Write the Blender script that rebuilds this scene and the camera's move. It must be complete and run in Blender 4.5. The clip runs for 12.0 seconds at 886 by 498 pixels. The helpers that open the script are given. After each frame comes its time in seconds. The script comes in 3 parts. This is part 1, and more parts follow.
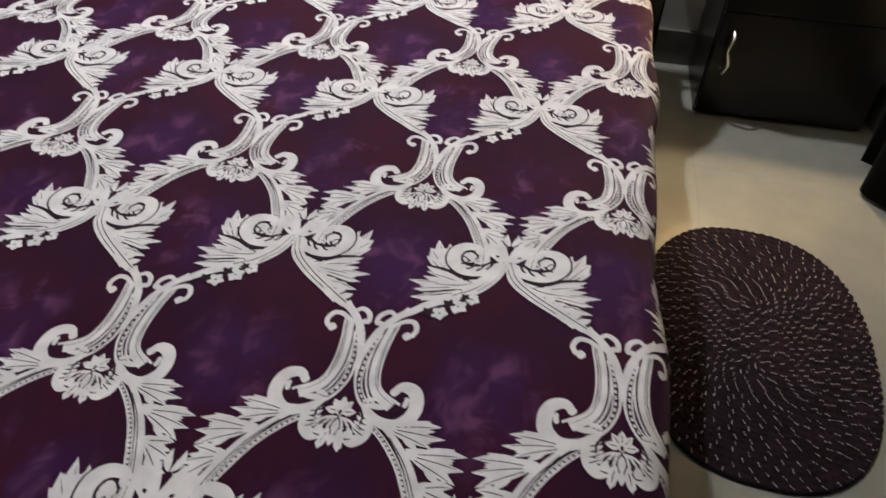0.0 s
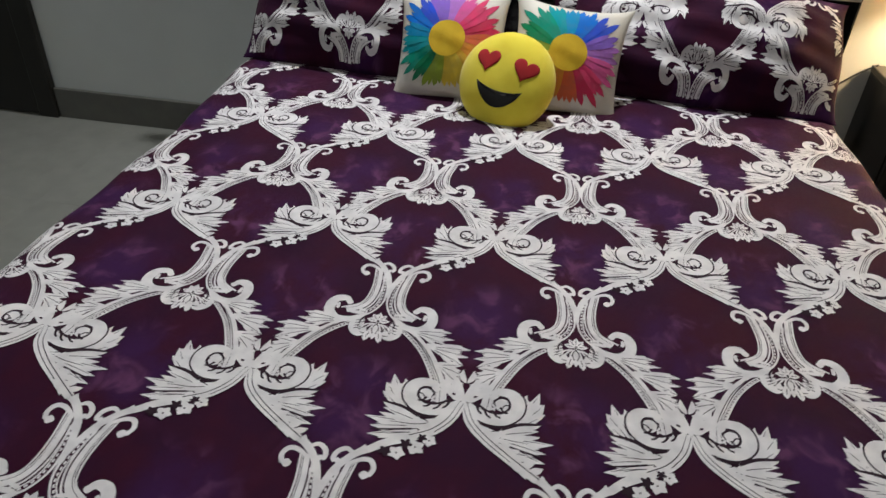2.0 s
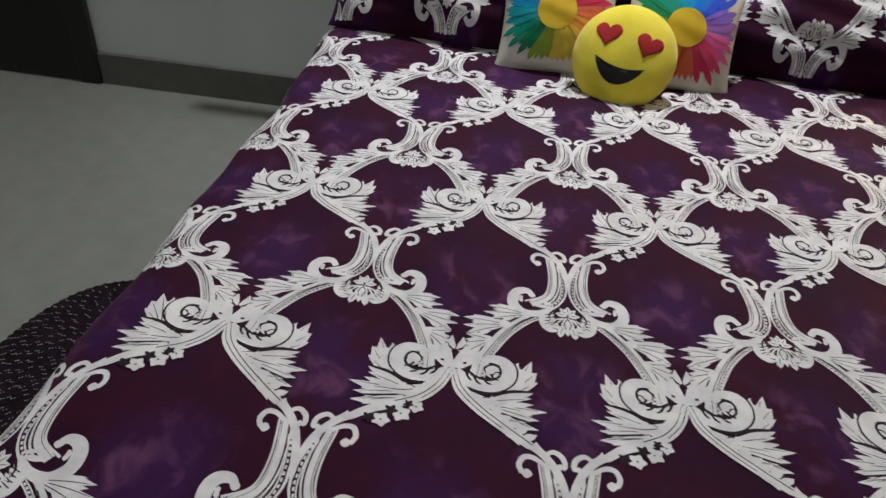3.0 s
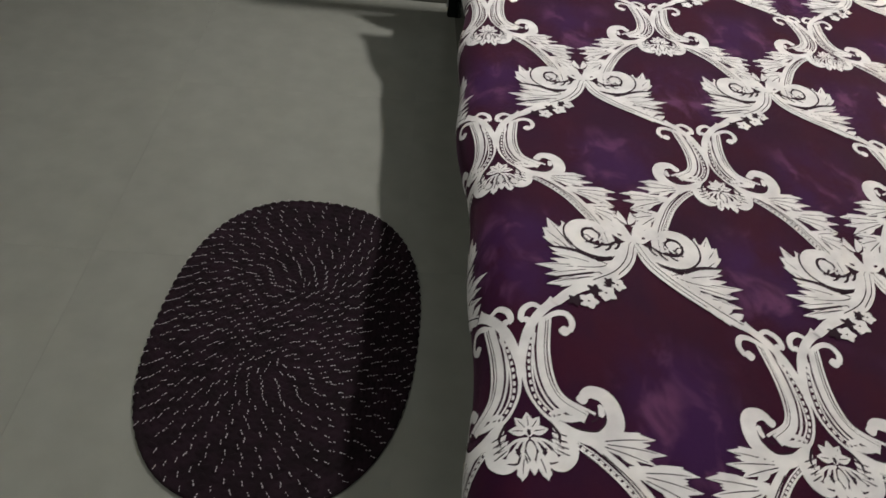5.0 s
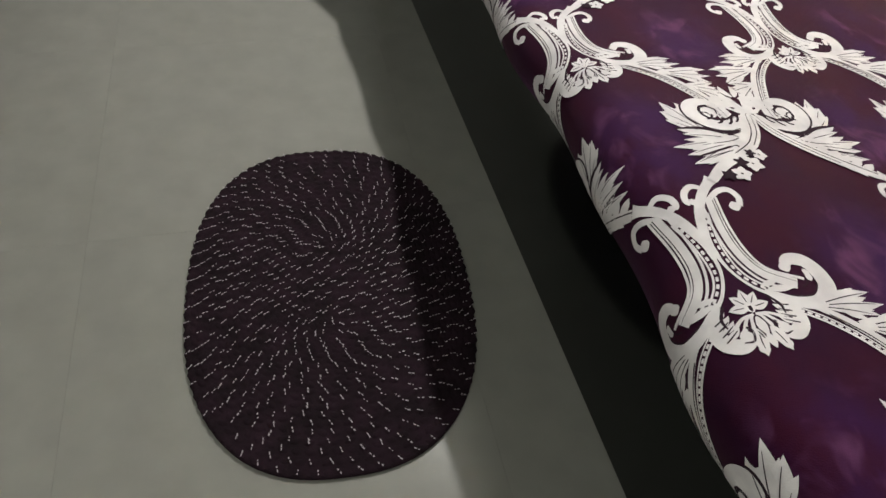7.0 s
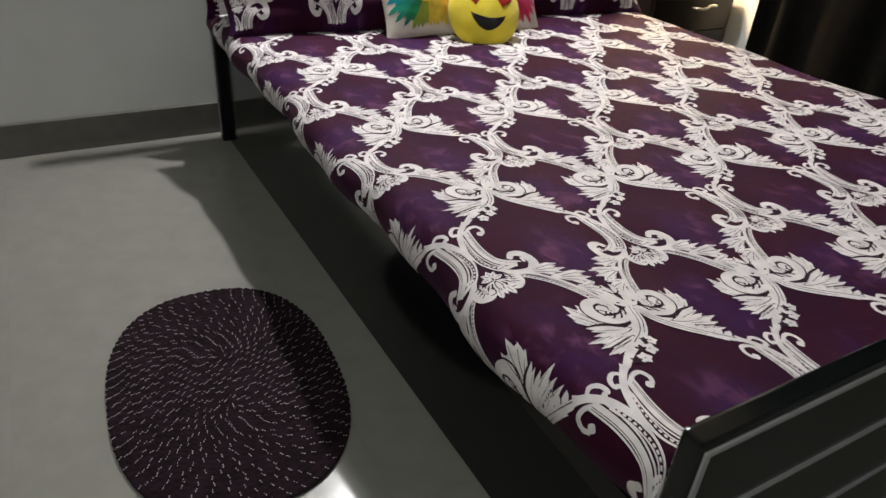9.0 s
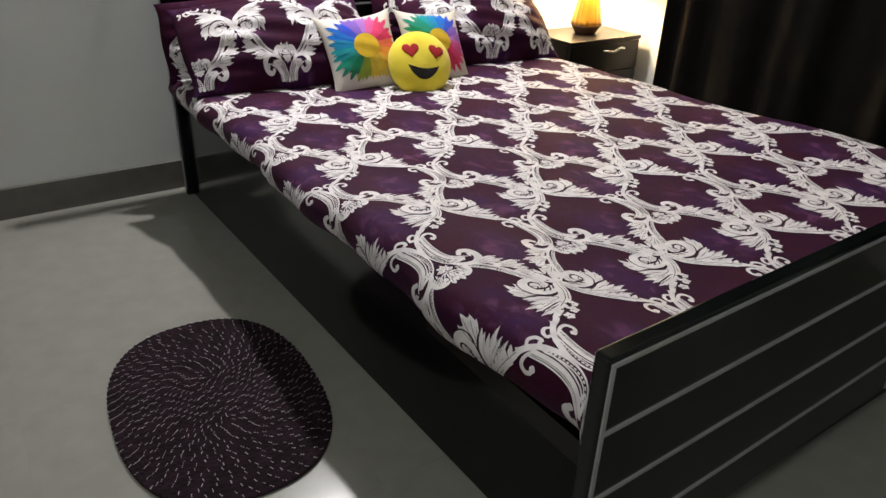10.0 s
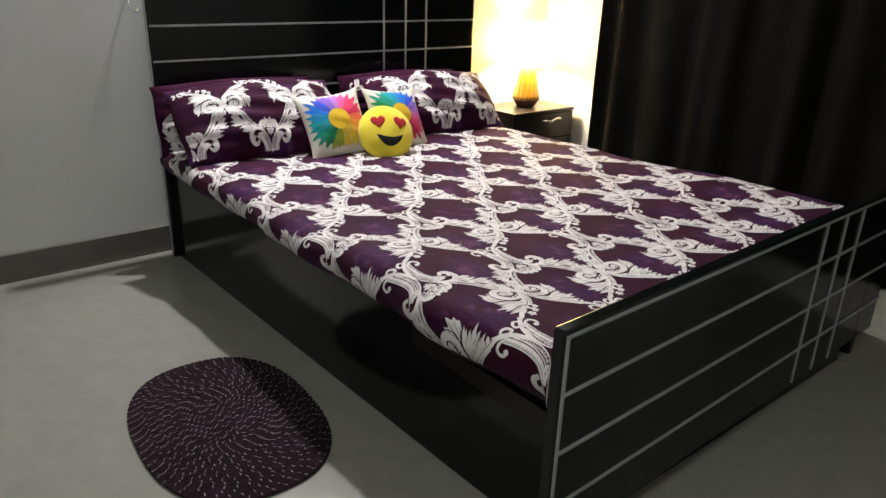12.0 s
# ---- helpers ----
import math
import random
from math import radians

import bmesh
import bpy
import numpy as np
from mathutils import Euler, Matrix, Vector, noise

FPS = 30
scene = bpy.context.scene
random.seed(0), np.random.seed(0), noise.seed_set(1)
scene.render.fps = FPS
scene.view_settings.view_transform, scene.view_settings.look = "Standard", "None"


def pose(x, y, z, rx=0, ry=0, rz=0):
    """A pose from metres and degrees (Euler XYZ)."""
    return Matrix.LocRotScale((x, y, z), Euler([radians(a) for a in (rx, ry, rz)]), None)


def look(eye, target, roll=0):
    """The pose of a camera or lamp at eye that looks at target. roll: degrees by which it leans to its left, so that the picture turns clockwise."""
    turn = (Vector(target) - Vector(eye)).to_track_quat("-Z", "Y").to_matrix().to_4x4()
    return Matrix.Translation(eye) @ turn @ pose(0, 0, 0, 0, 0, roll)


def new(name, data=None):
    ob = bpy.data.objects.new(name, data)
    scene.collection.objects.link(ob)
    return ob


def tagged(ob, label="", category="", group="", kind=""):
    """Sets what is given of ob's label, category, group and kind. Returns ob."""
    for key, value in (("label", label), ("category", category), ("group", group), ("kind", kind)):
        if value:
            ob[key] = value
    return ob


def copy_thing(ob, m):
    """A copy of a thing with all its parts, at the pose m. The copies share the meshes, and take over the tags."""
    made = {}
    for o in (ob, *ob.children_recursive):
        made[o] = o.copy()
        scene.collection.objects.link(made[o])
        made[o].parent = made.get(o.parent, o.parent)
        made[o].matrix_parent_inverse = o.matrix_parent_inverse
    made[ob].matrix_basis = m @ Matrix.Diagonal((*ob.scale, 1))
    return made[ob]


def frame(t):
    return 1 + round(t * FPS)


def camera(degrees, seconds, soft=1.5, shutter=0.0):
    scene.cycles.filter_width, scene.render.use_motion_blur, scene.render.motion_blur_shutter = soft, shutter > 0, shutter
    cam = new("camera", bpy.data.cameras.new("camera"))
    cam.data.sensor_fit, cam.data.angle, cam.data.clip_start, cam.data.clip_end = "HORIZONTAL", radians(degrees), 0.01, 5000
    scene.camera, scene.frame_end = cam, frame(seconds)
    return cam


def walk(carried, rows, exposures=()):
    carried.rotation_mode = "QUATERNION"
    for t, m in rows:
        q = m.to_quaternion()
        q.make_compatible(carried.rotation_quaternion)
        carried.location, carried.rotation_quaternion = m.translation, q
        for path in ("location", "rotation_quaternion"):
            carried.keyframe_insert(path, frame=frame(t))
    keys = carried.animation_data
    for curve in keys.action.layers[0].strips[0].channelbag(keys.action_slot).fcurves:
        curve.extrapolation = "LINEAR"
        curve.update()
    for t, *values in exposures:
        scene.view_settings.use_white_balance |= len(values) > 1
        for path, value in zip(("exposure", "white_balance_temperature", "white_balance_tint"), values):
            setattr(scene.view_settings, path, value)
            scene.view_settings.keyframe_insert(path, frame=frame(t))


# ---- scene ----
cam = camera(64.4, 12.0, shutter=0.2)
PATH = [
    (0, (1.314, -0.449, 1.102), (1.046, 0.986, -0.265), 1.9),
    (0.5, (1.17, -0.451, 1.116), (0.811, 1.088, -0.109), 1.9),
    (1, (1.048, -0.424, 1.131), (0.587, 1.181, 0.03), 1.1),
    (1.5, (0.944, -0.413, 1.14), (0.509, 1.197, 0.036), 1.7),
    (2, (0.767, -0.438, 1.135), (0.53, 1.196, 0.005), 2.8),
    (2.5, (0.613, -0.463, 1.14), (0.424, 1.146, -0.033), 2.9),
    (3, (0.461, -0.419, 1.112), (0.301, 1.172, -0.089), 4.7),
    (3.5, (0.329, -0.377, 1.106), (0.166, 1.165, -0.158), 6.6),
    (3.7, (0.269, -0.375, 1.103), (0.113, 1.164, -0.165), 6.7),
    (5.3, (-0.172, -0.37, 1.009), (-0.017, 0.999, -0.442), 7.7),
    (5.5, (-0.189, -0.359, 1.0), (-0.02, 0.99, -0.466), 7.8),
    (6, (-0.266, -0.34, 0.973), (0.033, 0.973, -0.505), 7.3),
    (6.5, (-0.334, -0.324, 0.942), (0.028, 0.954, -0.553), 6.6),
    (6.7, (-0.35, -0.323, 0.933), (0.025, 0.938, -0.573), 6.6),
    (8.3, (-0.406, -0.578, 1.033), (0.203, 0.878, -0.195), 4.8),
    (8.5, (-0.421, -0.624, 1.044), (0.233, 0.833, -0.159), 4.6),
    (9, (-0.494, -0.745, 1.065), (0.359, 0.718, 0.001), 4.5),
    (9.5, (-0.578, -0.855, 1.087), (0.383, 0.59, 0.092), 2.7),
    (10, (-0.633, -0.952, 1.108), (0.374, 0.505, 0.18), 2.2),
    (10.5, (-0.697, -1.064, 1.125), (0.342, 0.393, 0.231), 0.4),
    (11, (-0.755, -1.122, 1.148), (0.315, 0.33, 0.283), 1.2),
    (11.5, (-0.816, -1.15, 1.144), (0.313, 0.292, 0.34), 1.9),
    (12, (-0.881, -1.174, 1.138), (0.292, 0.272, 0.41), 1.7),
]
walk(cam, [(t, look(eye, target, roll)) for t, eye, target, roll in PATH],
     exposures=((0, -0.16, 6250, 8), (1.5, -0.40, 6150, 5.5), (3.7, -0.40, 6150, 4.5), (5.3, -0.06, 6650, 5), (6.7, 0.25, 6650, 6), (8.3, 0.12, 6550, 9), (9.5, 0.13, 6500, 10), (12, 0.33, 6550, 9)))

# ---- light ----
world = bpy.data.worlds.new("room_air")
scene.world = world
world.use_nodes = True
world.node_tree.nodes["Background"].inputs[0].default_value = (0.75, 0.85, 1.0, 1)
world.node_tree.nodes["Background"].inputs[1].default_value = 0.05


def lamp(name, kind, energy, colour, m, **settings):
    data = bpy.data.lights.new(name, kind)
    data.energy, data.color = energy, colour
    if "size" in settings:
        data.shape, data.size = "DISK", settings["size"]
    if "radius" in settings:
        data.shadow_soft_size = settings["radius"]
    ob = new(name, data)
    ob.matrix_world = m
    return ob


# the small ceiling downlight above the headboard, and a weak unseen fill added behind the camera
lamp("ceiling_downlight", "AREA", 49, (1.0, 0.985, 0.985), look((0.60, 1.66, 2.46), (0.57, 1.25, 0)), size=0.08)
lamp("fill_light", "AREA", 13.5, (0.98, 1.0, 0.95), look((-0.9, -1.0, 2.46), (-0.9, -0.9, 0)), size=1.0)
lamp("lamp_bulb", "POINT", 38, (1.0, 0.72, 0.42), pose(1.92, 1.60, 0.80), radius=0.04)


# ---- materials ----
def material(name, colour, rough=0.6, metal=0.0, second=None, scale=8.0, detail=6.0, bump=0.0, bump_scale=60.0, mix=(0.35, 0.7), sheen=0.0, coat=0.0, emit=None, gloss=0.5):
    m = bpy.data.materials.new(name)
    m.use_nodes = True
    t = m.node_tree
    b = t.nodes["Principled BSDF"]
    b.inputs["Base Color"].default_value = (*colour, 1)
    b.inputs["Roughness"].default_value = rough
    b.inputs["Metallic"].default_value = metal
    b.inputs["Specular IOR Level"].default_value = gloss
    if sheen:
        b.inputs["Sheen Weight"].default_value = sheen
    if coat:
        b.inputs["Coat Weight"].default_value = coat
        b.inputs["Coat Roughness"].default_value = 0.12
    if emit:
        b.inputs["Emission Color"].default_value = (*emit[0], 1)
        b.inputs["Emission Strength"].default_value = emit[1]
    c = t.nodes.new("ShaderNodeTexCoord")
    if second:
        n = t.nodes.new("ShaderNodeTexNoise")
        n.inputs["Scale"].default_value, n.inputs["Detail"].default_value = scale, detail
        r = t.nodes.new("ShaderNodeValToRGB")
        r.color_ramp.elements[0].position, r.color_ramp.elements[1].position = mix
        r.color_ramp.elements[0].color, r.color_ramp.elements[1].color = (*colour, 1), (*second, 1)
        t.links.new(c.outputs["Object"], n.inputs["Vector"])
        t.links.new(n.outputs["Fac"], r.inputs["Fac"])
        t.links.new(r.outputs["Color"], b.inputs["Base Color"])
    if bump:
        n = t.nodes.new("ShaderNodeTexNoise")
        n.inputs["Scale"].default_value, n.inputs["Detail"].default_value = bump_scale, 4
        k = t.nodes.new("ShaderNodeBump")
        k.inputs["Strength"].default_value, k.inputs["Distance"].default_value = bump, 0.003
        t.links.new(c.outputs["Object"], n.inputs["Vector"])
        t.links.new(n.outputs["Fac"], k.inputs["Height"])
        t.links.new(k.outputs["Normal"], b.inputs["Normal"])
    return m


def cloth_material(name):
    """Dark plum cotton: maroon borders, violet clouds with pinkish wisps in the middle of each ogee cell (UV in pattern repeats)."""
    m = material(name, (0.05, 0.01, 0.03), 0.75, gloss=0.20, bump=0.25, bump_scale=900)
    t = m.node_tree
    b = t.nodes["Principled BSDF"]
    b.inputs["Specular Tint"].default_value = (0.85, 0.28, 0.55, 1)
    b.inputs["Sheen Weight"].default_value, b.inputs["Sheen Roughness"].default_value = 0.06, 0.4
    b.inputs["Sheen Tint"].default_value = (1.0, 0.55, 0.82, 1)

    def node(kind, **values):
        n = t.nodes.new(kind)
        for k, v in values.items():
            n.inputs[k].default_value = v
        return n

    def maths(op, a, c=0.0):
        n = t.nodes.new("ShaderNodeMath")
        n.operation = op
        for i, v in enumerate((a, c)):
            if isinstance(v, (int, float)):
                n.inputs[i].default_value = v
            else:
                t.links.new(v, n.inputs[i])
        return n.outputs[0]

    uv = t.nodes.new("ShaderNodeUVMap")
    sep = t.nodes.new("ShaderNodeSeparateXYZ")
    t.links.new(uv.outputs[0], sep.inputs[0])
    cu = maths("COSINE", maths("MULTIPLY", sep.outputs[0], 2 * math.pi))
    cv = maths("COSINE", maths("MULTIPLY", maths("ADD", sep.outputs[1], 0.07), 2 * math.pi))
    cell = maths("ADD", maths("MULTIPLY", maths("MULTIPLY", cu, cv), -0.5), 0.5)
    cloud = node("ShaderNodeTexNoise", Scale=2.6, Detail=5.0, Roughness=0.65)
    wisp = node("ShaderNodeTexNoise", Scale=7.0, Detail=3.0, Roughness=0.55, Distortion=0.5)
    for n in (cloud, wisp):
        t.links.new(uv.outputs[0], n.inputs["Vector"])

    def ramp(value, lo, hi):
        n = t.nodes.new("ShaderNodeMapRange")
        n.interpolation_type = "SMOOTHSTEP"
        n.inputs["From Min"].default_value, n.inputs["From Max"].default_value = lo, hi
        t.links.new(value, n.inputs["Value"])
        return n.outputs[0]

    def mix(f, a, c):
        n = t.nodes.new("ShaderNodeMix")
        n.data_type = "RGBA"
        t.links.new(f, n.inputs["Factor"])
        for i, v in ((6, a), (7, c)):
            if isinstance(v, tuple):
                n.inputs[i].default_value = (*v, 1)
            else:
                t.links.new(v, n.inputs[i])
        return n.outputs[2]

    base = mix(ramp(cloud.outputs["Fac"], 0.35, 0.65), DARK_MAROON, DARK_VIOLET)
    mid = mix(maths("MULTIPLY", ramp(cell, 0.45, 0.95), ramp(cloud.outputs["Fac"], 0.3, 0.62)), base, VIOLET)
    fin = mix(maths("MULTIPLY", ramp(wisp.outputs["Fac"], 0.49, 0.71), ramp(cell, 0.42, 0.90)), mid, WISP)
    t.links.new(fin, b.inputs["Base Color"])
    return m


def shade_material(name, colour, rough, emit):
    """Thin lit fabric that lets the bulb's light through."""
    m = material(name, colour, rough, emit=emit)
    t = m.node_tree
    thin = t.nodes.new("ShaderNodeBsdfTranslucent")
    thin.inputs[0].default_value = (1.0, 0.86, 0.62, 1)
    both = t.nodes.new("ShaderNodeMixShader")
    both.inputs[0].default_value = 0.6
    t.links.new(t.nodes["Principled BSDF"].outputs[0], both.inputs[1])
    t.links.new(thin.outputs[0], both.inputs[2])
    t.links.new(both.outputs[0], t.nodes["Material Output"].inputs["Surface"])
    return m


DARK_MAROON, DARK_VIOLET, VIOLET, WISP = (0.029, 0.0040, 0.0125), (0.018, 0.0042, 0.0165), (0.029, 0.0082, 0.048), (0.095, 0.033, 0.085)
CLOTH = cloth_material("plum_cotton")
PRINT = material("white_print", (0.78, 0.74, 0.74), 0.8, gloss=0.2, second=(0.60, 0.565, 0.575), scale=38, bump=0.2, bump_scale=900)
LINE = material("dark_print_line", (0.030, 0.016, 0.024), 0.9, gloss=0.1)
WALL = material("grey_white_paint", (0.62, 0.63, 0.62), 0.55, second=(0.57, 0.58, 0.575), scale=3, bump=0.08, bump_scale=220)
CEILING = material("white_ceiling_paint", (0.75, 0.75, 0.74), 0.8, second=(0.70, 0.70, 0.69), scale=2)
TILE = material("grey_floor_tile", (0.246, 0.243, 0.216), 0.19, second=(0.215, 0.211, 0.188), scale=14, detail=8, mix=(0.3, 0.75))
GROUT = material("grey_grout", (0.230, 0.226, 0.202), 0.25)
SKIRT = material("dark_grey_skirting_tile", (0.120, 0.115, 0.10), 0.3, second=(0.10, 0.095, 0.085), scale=20)
LAMINATE = material("black_laminate", (0.0030, 0.0042, 0.0040), 0.13, gloss=0.36, second=(0.0055, 0.007, 0.0068), scale=5, bump=0.02, bump_scale=400)
SILVER = material("silver_inlay_and_lit_edge", (0.50, 0.51, 0.52), 0.38, metal=0.6, second=(0.40, 0.41, 0.42), scale=25)
CHROME = material("brushed_steel", (0.75, 0.75, 0.74), 0.25, metal=1.0)
WENGE = material("dark_wenge_laminate", (0.008, 0.0065, 0.0055), 0.3, gloss=0.35, second=(0.013, 0.010, 0.008), scale=6)
CURTAIN = material("dark_brown_curtain", (0.0036, 0.0033, 0.0028), 0.9, gloss=0.08, second=(0.0058, 0.0051, 0.0044), scale=18, bump=0.3, bump_scale=500)
RUG = material("dark_plum_yarn", (0.0105, 0.0060, 0.0080), 0.9, gloss=0.1, second=(0.020, 0.0098, 0.0150), scale=30, bump=0.4, bump_scale=500)
FLECK = material("pale_thread", (0.34, 0.30, 0.32), 0.6)
CREAM = material("cream_satin", (0.72, 0.66, 0.58), 0.6, second=(0.64, 0.58, 0.50), scale=12, bump=0.2, bump_scale=300)
YELLOW = material("yellow_plush", (0.88, 0.72, 0.06), 0.9, gloss=0.2, second=(0.84, 0.66, 0.045), scale=25, bump=0.35, bump_scale=700, sheen=0.3)
GOLD = material("mustard_print", (0.66, 0.44, 0.03), 0.8, gloss=0.15, second=(0.55, 0.33, 0.02), scale=20)
HEART = material("red_felt", (0.42, 0.008, 0.012), 0.85, second=(0.34, 0.006, 0.01), scale=40, bump=0.3, bump_scale=500)
MOUTH = material("black_felt", (0.010, 0.008, 0.008), 0.85, bump=0.3, bump_scale=500)
AMBER = material("amber_ceramic", (0.62, 0.33, 0.035), 0.3, second=(0.52, 0.25, 0.025), scale=14, coat=0.4)
BROWN = material("brown_wood_foot", (0.12, 0.05, 0.02), 0.4)
SHADE = shade_material("glowing_cream_shade", (0.85, 0.75, 0.55), 0.8, emit=((1.0, 0.80, 0.45), 7.0))
BLACK = material("black_rubber", (0.012, 0.012, 0.012), 0.5)
DOORWOOD = material("dark_brown_veneer", (0.009, 0.008, 0.0065), 0.28, gloss=0.4, second=(0.014, 0.012, 0.0095), scale=7)


# ---- mesh helpers ----
def link(name, bm, mat, parent=None, label="", smooth=False):
    me = bpy.data.meshes.new(name)
    bmesh.ops.recalc_face_normals(bm, faces=bm.faces)
    bm.to_mesh(me)
    bm.free()
    for m in (mat if isinstance(mat, (list, tuple)) else [mat]):
        me.materials.append(m)
    if smooth:
        for p in me.polygons:
            p.use_smooth = True
    ob = new(name, me)
    ob.parent = parent
    if label:
        tagged(ob, label)
    return ob


part = link


def thing(name, label, category, group="", at=(0, 0, 0)):
    ob = new(name)
    ob.location = at
    ob.empty_display_size = 0.05
    return tagged(ob, label, category, group)


def box(x0, x1, y0, y1, z0, z1, bevel=0.0, segments=2, bm=None):
    own = bmesh.new()
    bmesh.ops.create_cube(own, size=1)
    for v in own.verts:
        v.co = Vector(((x0 + x1) / 2 + v.co.x * (x1 - x0), (y0 + y1) / 2 + v.co.y * (y1 - y0), (z0 + z1) / 2 + v.co.z * (z1 - z0)))
    if bevel:
        bmesh.ops.bevel(own, geom=list(own.edges), offset=bevel, segments=segments, affect="EDGES", profile=0.5)
    if bm is None:
        return own
    me = bpy.data.meshes.new("tmp")
    own.to_mesh(me)
    own.free()
    bm.from_mesh(me)
    bpy.data.meshes.remove(me)
    return bm


def lathe(profile, steps=32, ribs=0, depth=0.0):
    bm = bmesh.new()
    rings = []
    for r, z in profile:
        ring = []
        for i in range(steps):
            a = 2 * math.pi * i / steps
            rr = r * (1 + depth * math.cos(ribs * a)) if ribs else r
            ring.append(bm.verts.new((rr * math.cos(a), rr * math.sin(a), z)))
        rings.append(ring)
    for a, b in zip(rings, rings[1:]):
        for i in range(steps):
            j = (i + 1) % steps
            bm.faces.new((a[i], a[j], b[j], b[i]))
    for ring in (rings[0], rings[-1]):
        bm.faces.new(ring)
    return bm


def tube(points, radius, steps=8):
    """A round bar along a smooth line."""
    pts = [Vector(p) for p in spline(points, 8)]
    bm = bmesh.new()
    rings = []
    for i, p in enumerate(pts):
        d = (pts[min(i + 1, len(pts) - 1)] - pts[max(i - 1, 0)]).normalized()
        side = d.cross(Vector((0.13, 0.31, 1))).normalized()
        up = side.cross(d)
        rings.append([bm.verts.new(p + radius * (math.cos(2 * math.pi * k / steps) * side + math.sin(2 * math.pi * k / steps) * up)) for k in range(steps)])
    for a, b in zip(rings, rings[1:]):
        for k in range(steps):
            j = (k + 1) % steps
            bm.faces.new((a[k], a[j], b[j], b[k]))
    bm.faces.new(rings[0])
    bm.faces.new(rings[-1])
    return bm


def spline(ctrl, per=6):
    """Catmull-Rom through the control points."""
    p = [np.array(c, float) for c in ctrl]
    if len(p) == 2:
        return [p[0] + (p[1] - p[0]) * k / per for k in range(per + 1)]
    p = [2 * p[0] - p[1]] + p + [2 * p[-1] - p[-2]]
    out = []
    for i in range(1, len(p) - 2):
        for k in range(per):
            t = k / per
            out.append(0.5 * (2 * p[i] + (p[i + 1] - p[i - 1]) * t + (2 * p[i - 1] - 5 * p[i] + 4 * p[i + 1] - p[i + 2]) * t * t
                              + (3 * p[i] - p[i - 1] - 3 * p[i + 1] + p[i + 2]) * t ** 3))
    out.append(p[-2])
    return out


def obj(name, verts, faces, mat, parent=None, label="", smooth=True, uv=None):
    me = bpy.data.meshes.new(name)
    me.from_pydata([tuple(map(float, v)) for v in verts], [], faces)
    for m in (mat if isinstance(mat, (list, tuple)) else [mat]):
        me.materials.append(m)
    if uv is not None:
        layer = me.uv_layers.new(name="UVMap")
        loops = np.empty(len(me.loops), dtype=np.int32)
        me.loops.foreach_get("vertex_index", loops)
        layer.data.foreach_set("uv", np.asarray(uv, dtype=np.float32)[loops].ravel())
    if smooth:
        me.polygons.foreach_set("use_smooth", [True] * len(me.polygons))
    me.update()
    ob = new(name, me)
    ob.parent = parent
    if label:
        tagged(ob, label)
    return ob


# ---- the printed ogee pattern, drawn with splines in centimetres of one repeat ----
REPEAT_X, REPEAT_Y = 0.285, 0.3825
SHAPES = []          # each: (n, 2, 2) strip of left and right edge points


def strip(ctrl, w0, wm, w1, per=6, shift=0.0, peak=0.5):
    p = np.array(spline(ctrl, per))
    d = np.gradient(p, axis=0)
    d /= np.linalg.norm(d, axis=1)[:, None] + 1e-9
    n = np.stack([-d[:, 1], d[:, 0]], 1)
    t = np.linspace(0, 1, len(p))
    w = np.where(t < peak, w0 + (wm - w0) * np.sin(np.clip(t / peak, 0, 1) * math.pi / 2), w1 + (wm - w1) * np.cos(np.clip((t - peak) / (1 - peak), 0, 1) * math.pi / 2))
    p = p + n * shift
    SHAPES.append(np.stack([p + n * w[:, None] / 2, p - n * w[:, None] / 2], 1))


def drop(a, b, w, bend=0.0):
    """A leaf blade or petal from a to its pointed tip b."""
    a, b = np.array(a, float), np.array(b, float)
    d = b - a
    strip([a, (a + b) / 2 + bend * np.array([-d[1], d[0]]), b], 0.25 * w, w, 0.02, per=4, peak=0.42)


def dots(ctrl, size, gap, shift):
    p = np.array(spline(ctrl, 12))
    d = np.gradient(p, axis=0)
    d /= np.linalg.norm(d, axis=1)[:, None]
    n = np.stack([-d[:, 1], d[:, 0]], 1)
    p = p + n * shift
    s = np.concatenate([[0], np.cumsum(np.linalg.norm(np.diff(p, axis=0), axis=1))])
    for at in np.arange(gap / 2, s[-1], gap):
        c = np.array([np.interp(at, s, p[:, 0]), np.interp(at, s, p[:, 1])])
        k = np.array([np.interp(at, s, d[:, 0]), np.interp(at, s, d[:, 1])])
        strip([c - k * size, c, c + k * size], size, size * 1.2, size, per=1)


VEINS = []           # indices of strips that stay dark
ONE_SIDE = {}        # strips that belong to one half of the repeat only


def vein(ctrl, w, shift=0.0, upto=1.0):
    """A thin dark line left open in the print."""
    strip(ctrl, w, w, 0.4 * w, per=5, shift=shift)
    k = max(3, int(len(SHAPES[-1]) * upto))
    SHAPES[-1] = SHAPES[-1][:k]
    VEINS.append(len(SHAPES) - 1)


def only(side, start):
    """Keep the strips drawn since start to one side of the repeat."""
    for k in range(start, len(SHAPES)):
        ONE_SIDE[k] = side


def squeeze(start, f):
    """Draw the strips since start narrower about the middle line."""
    for k in range(start, len(SHAPES)):
        SHAPES[k] = SHAPES[k] * np.array([f, 1.0])


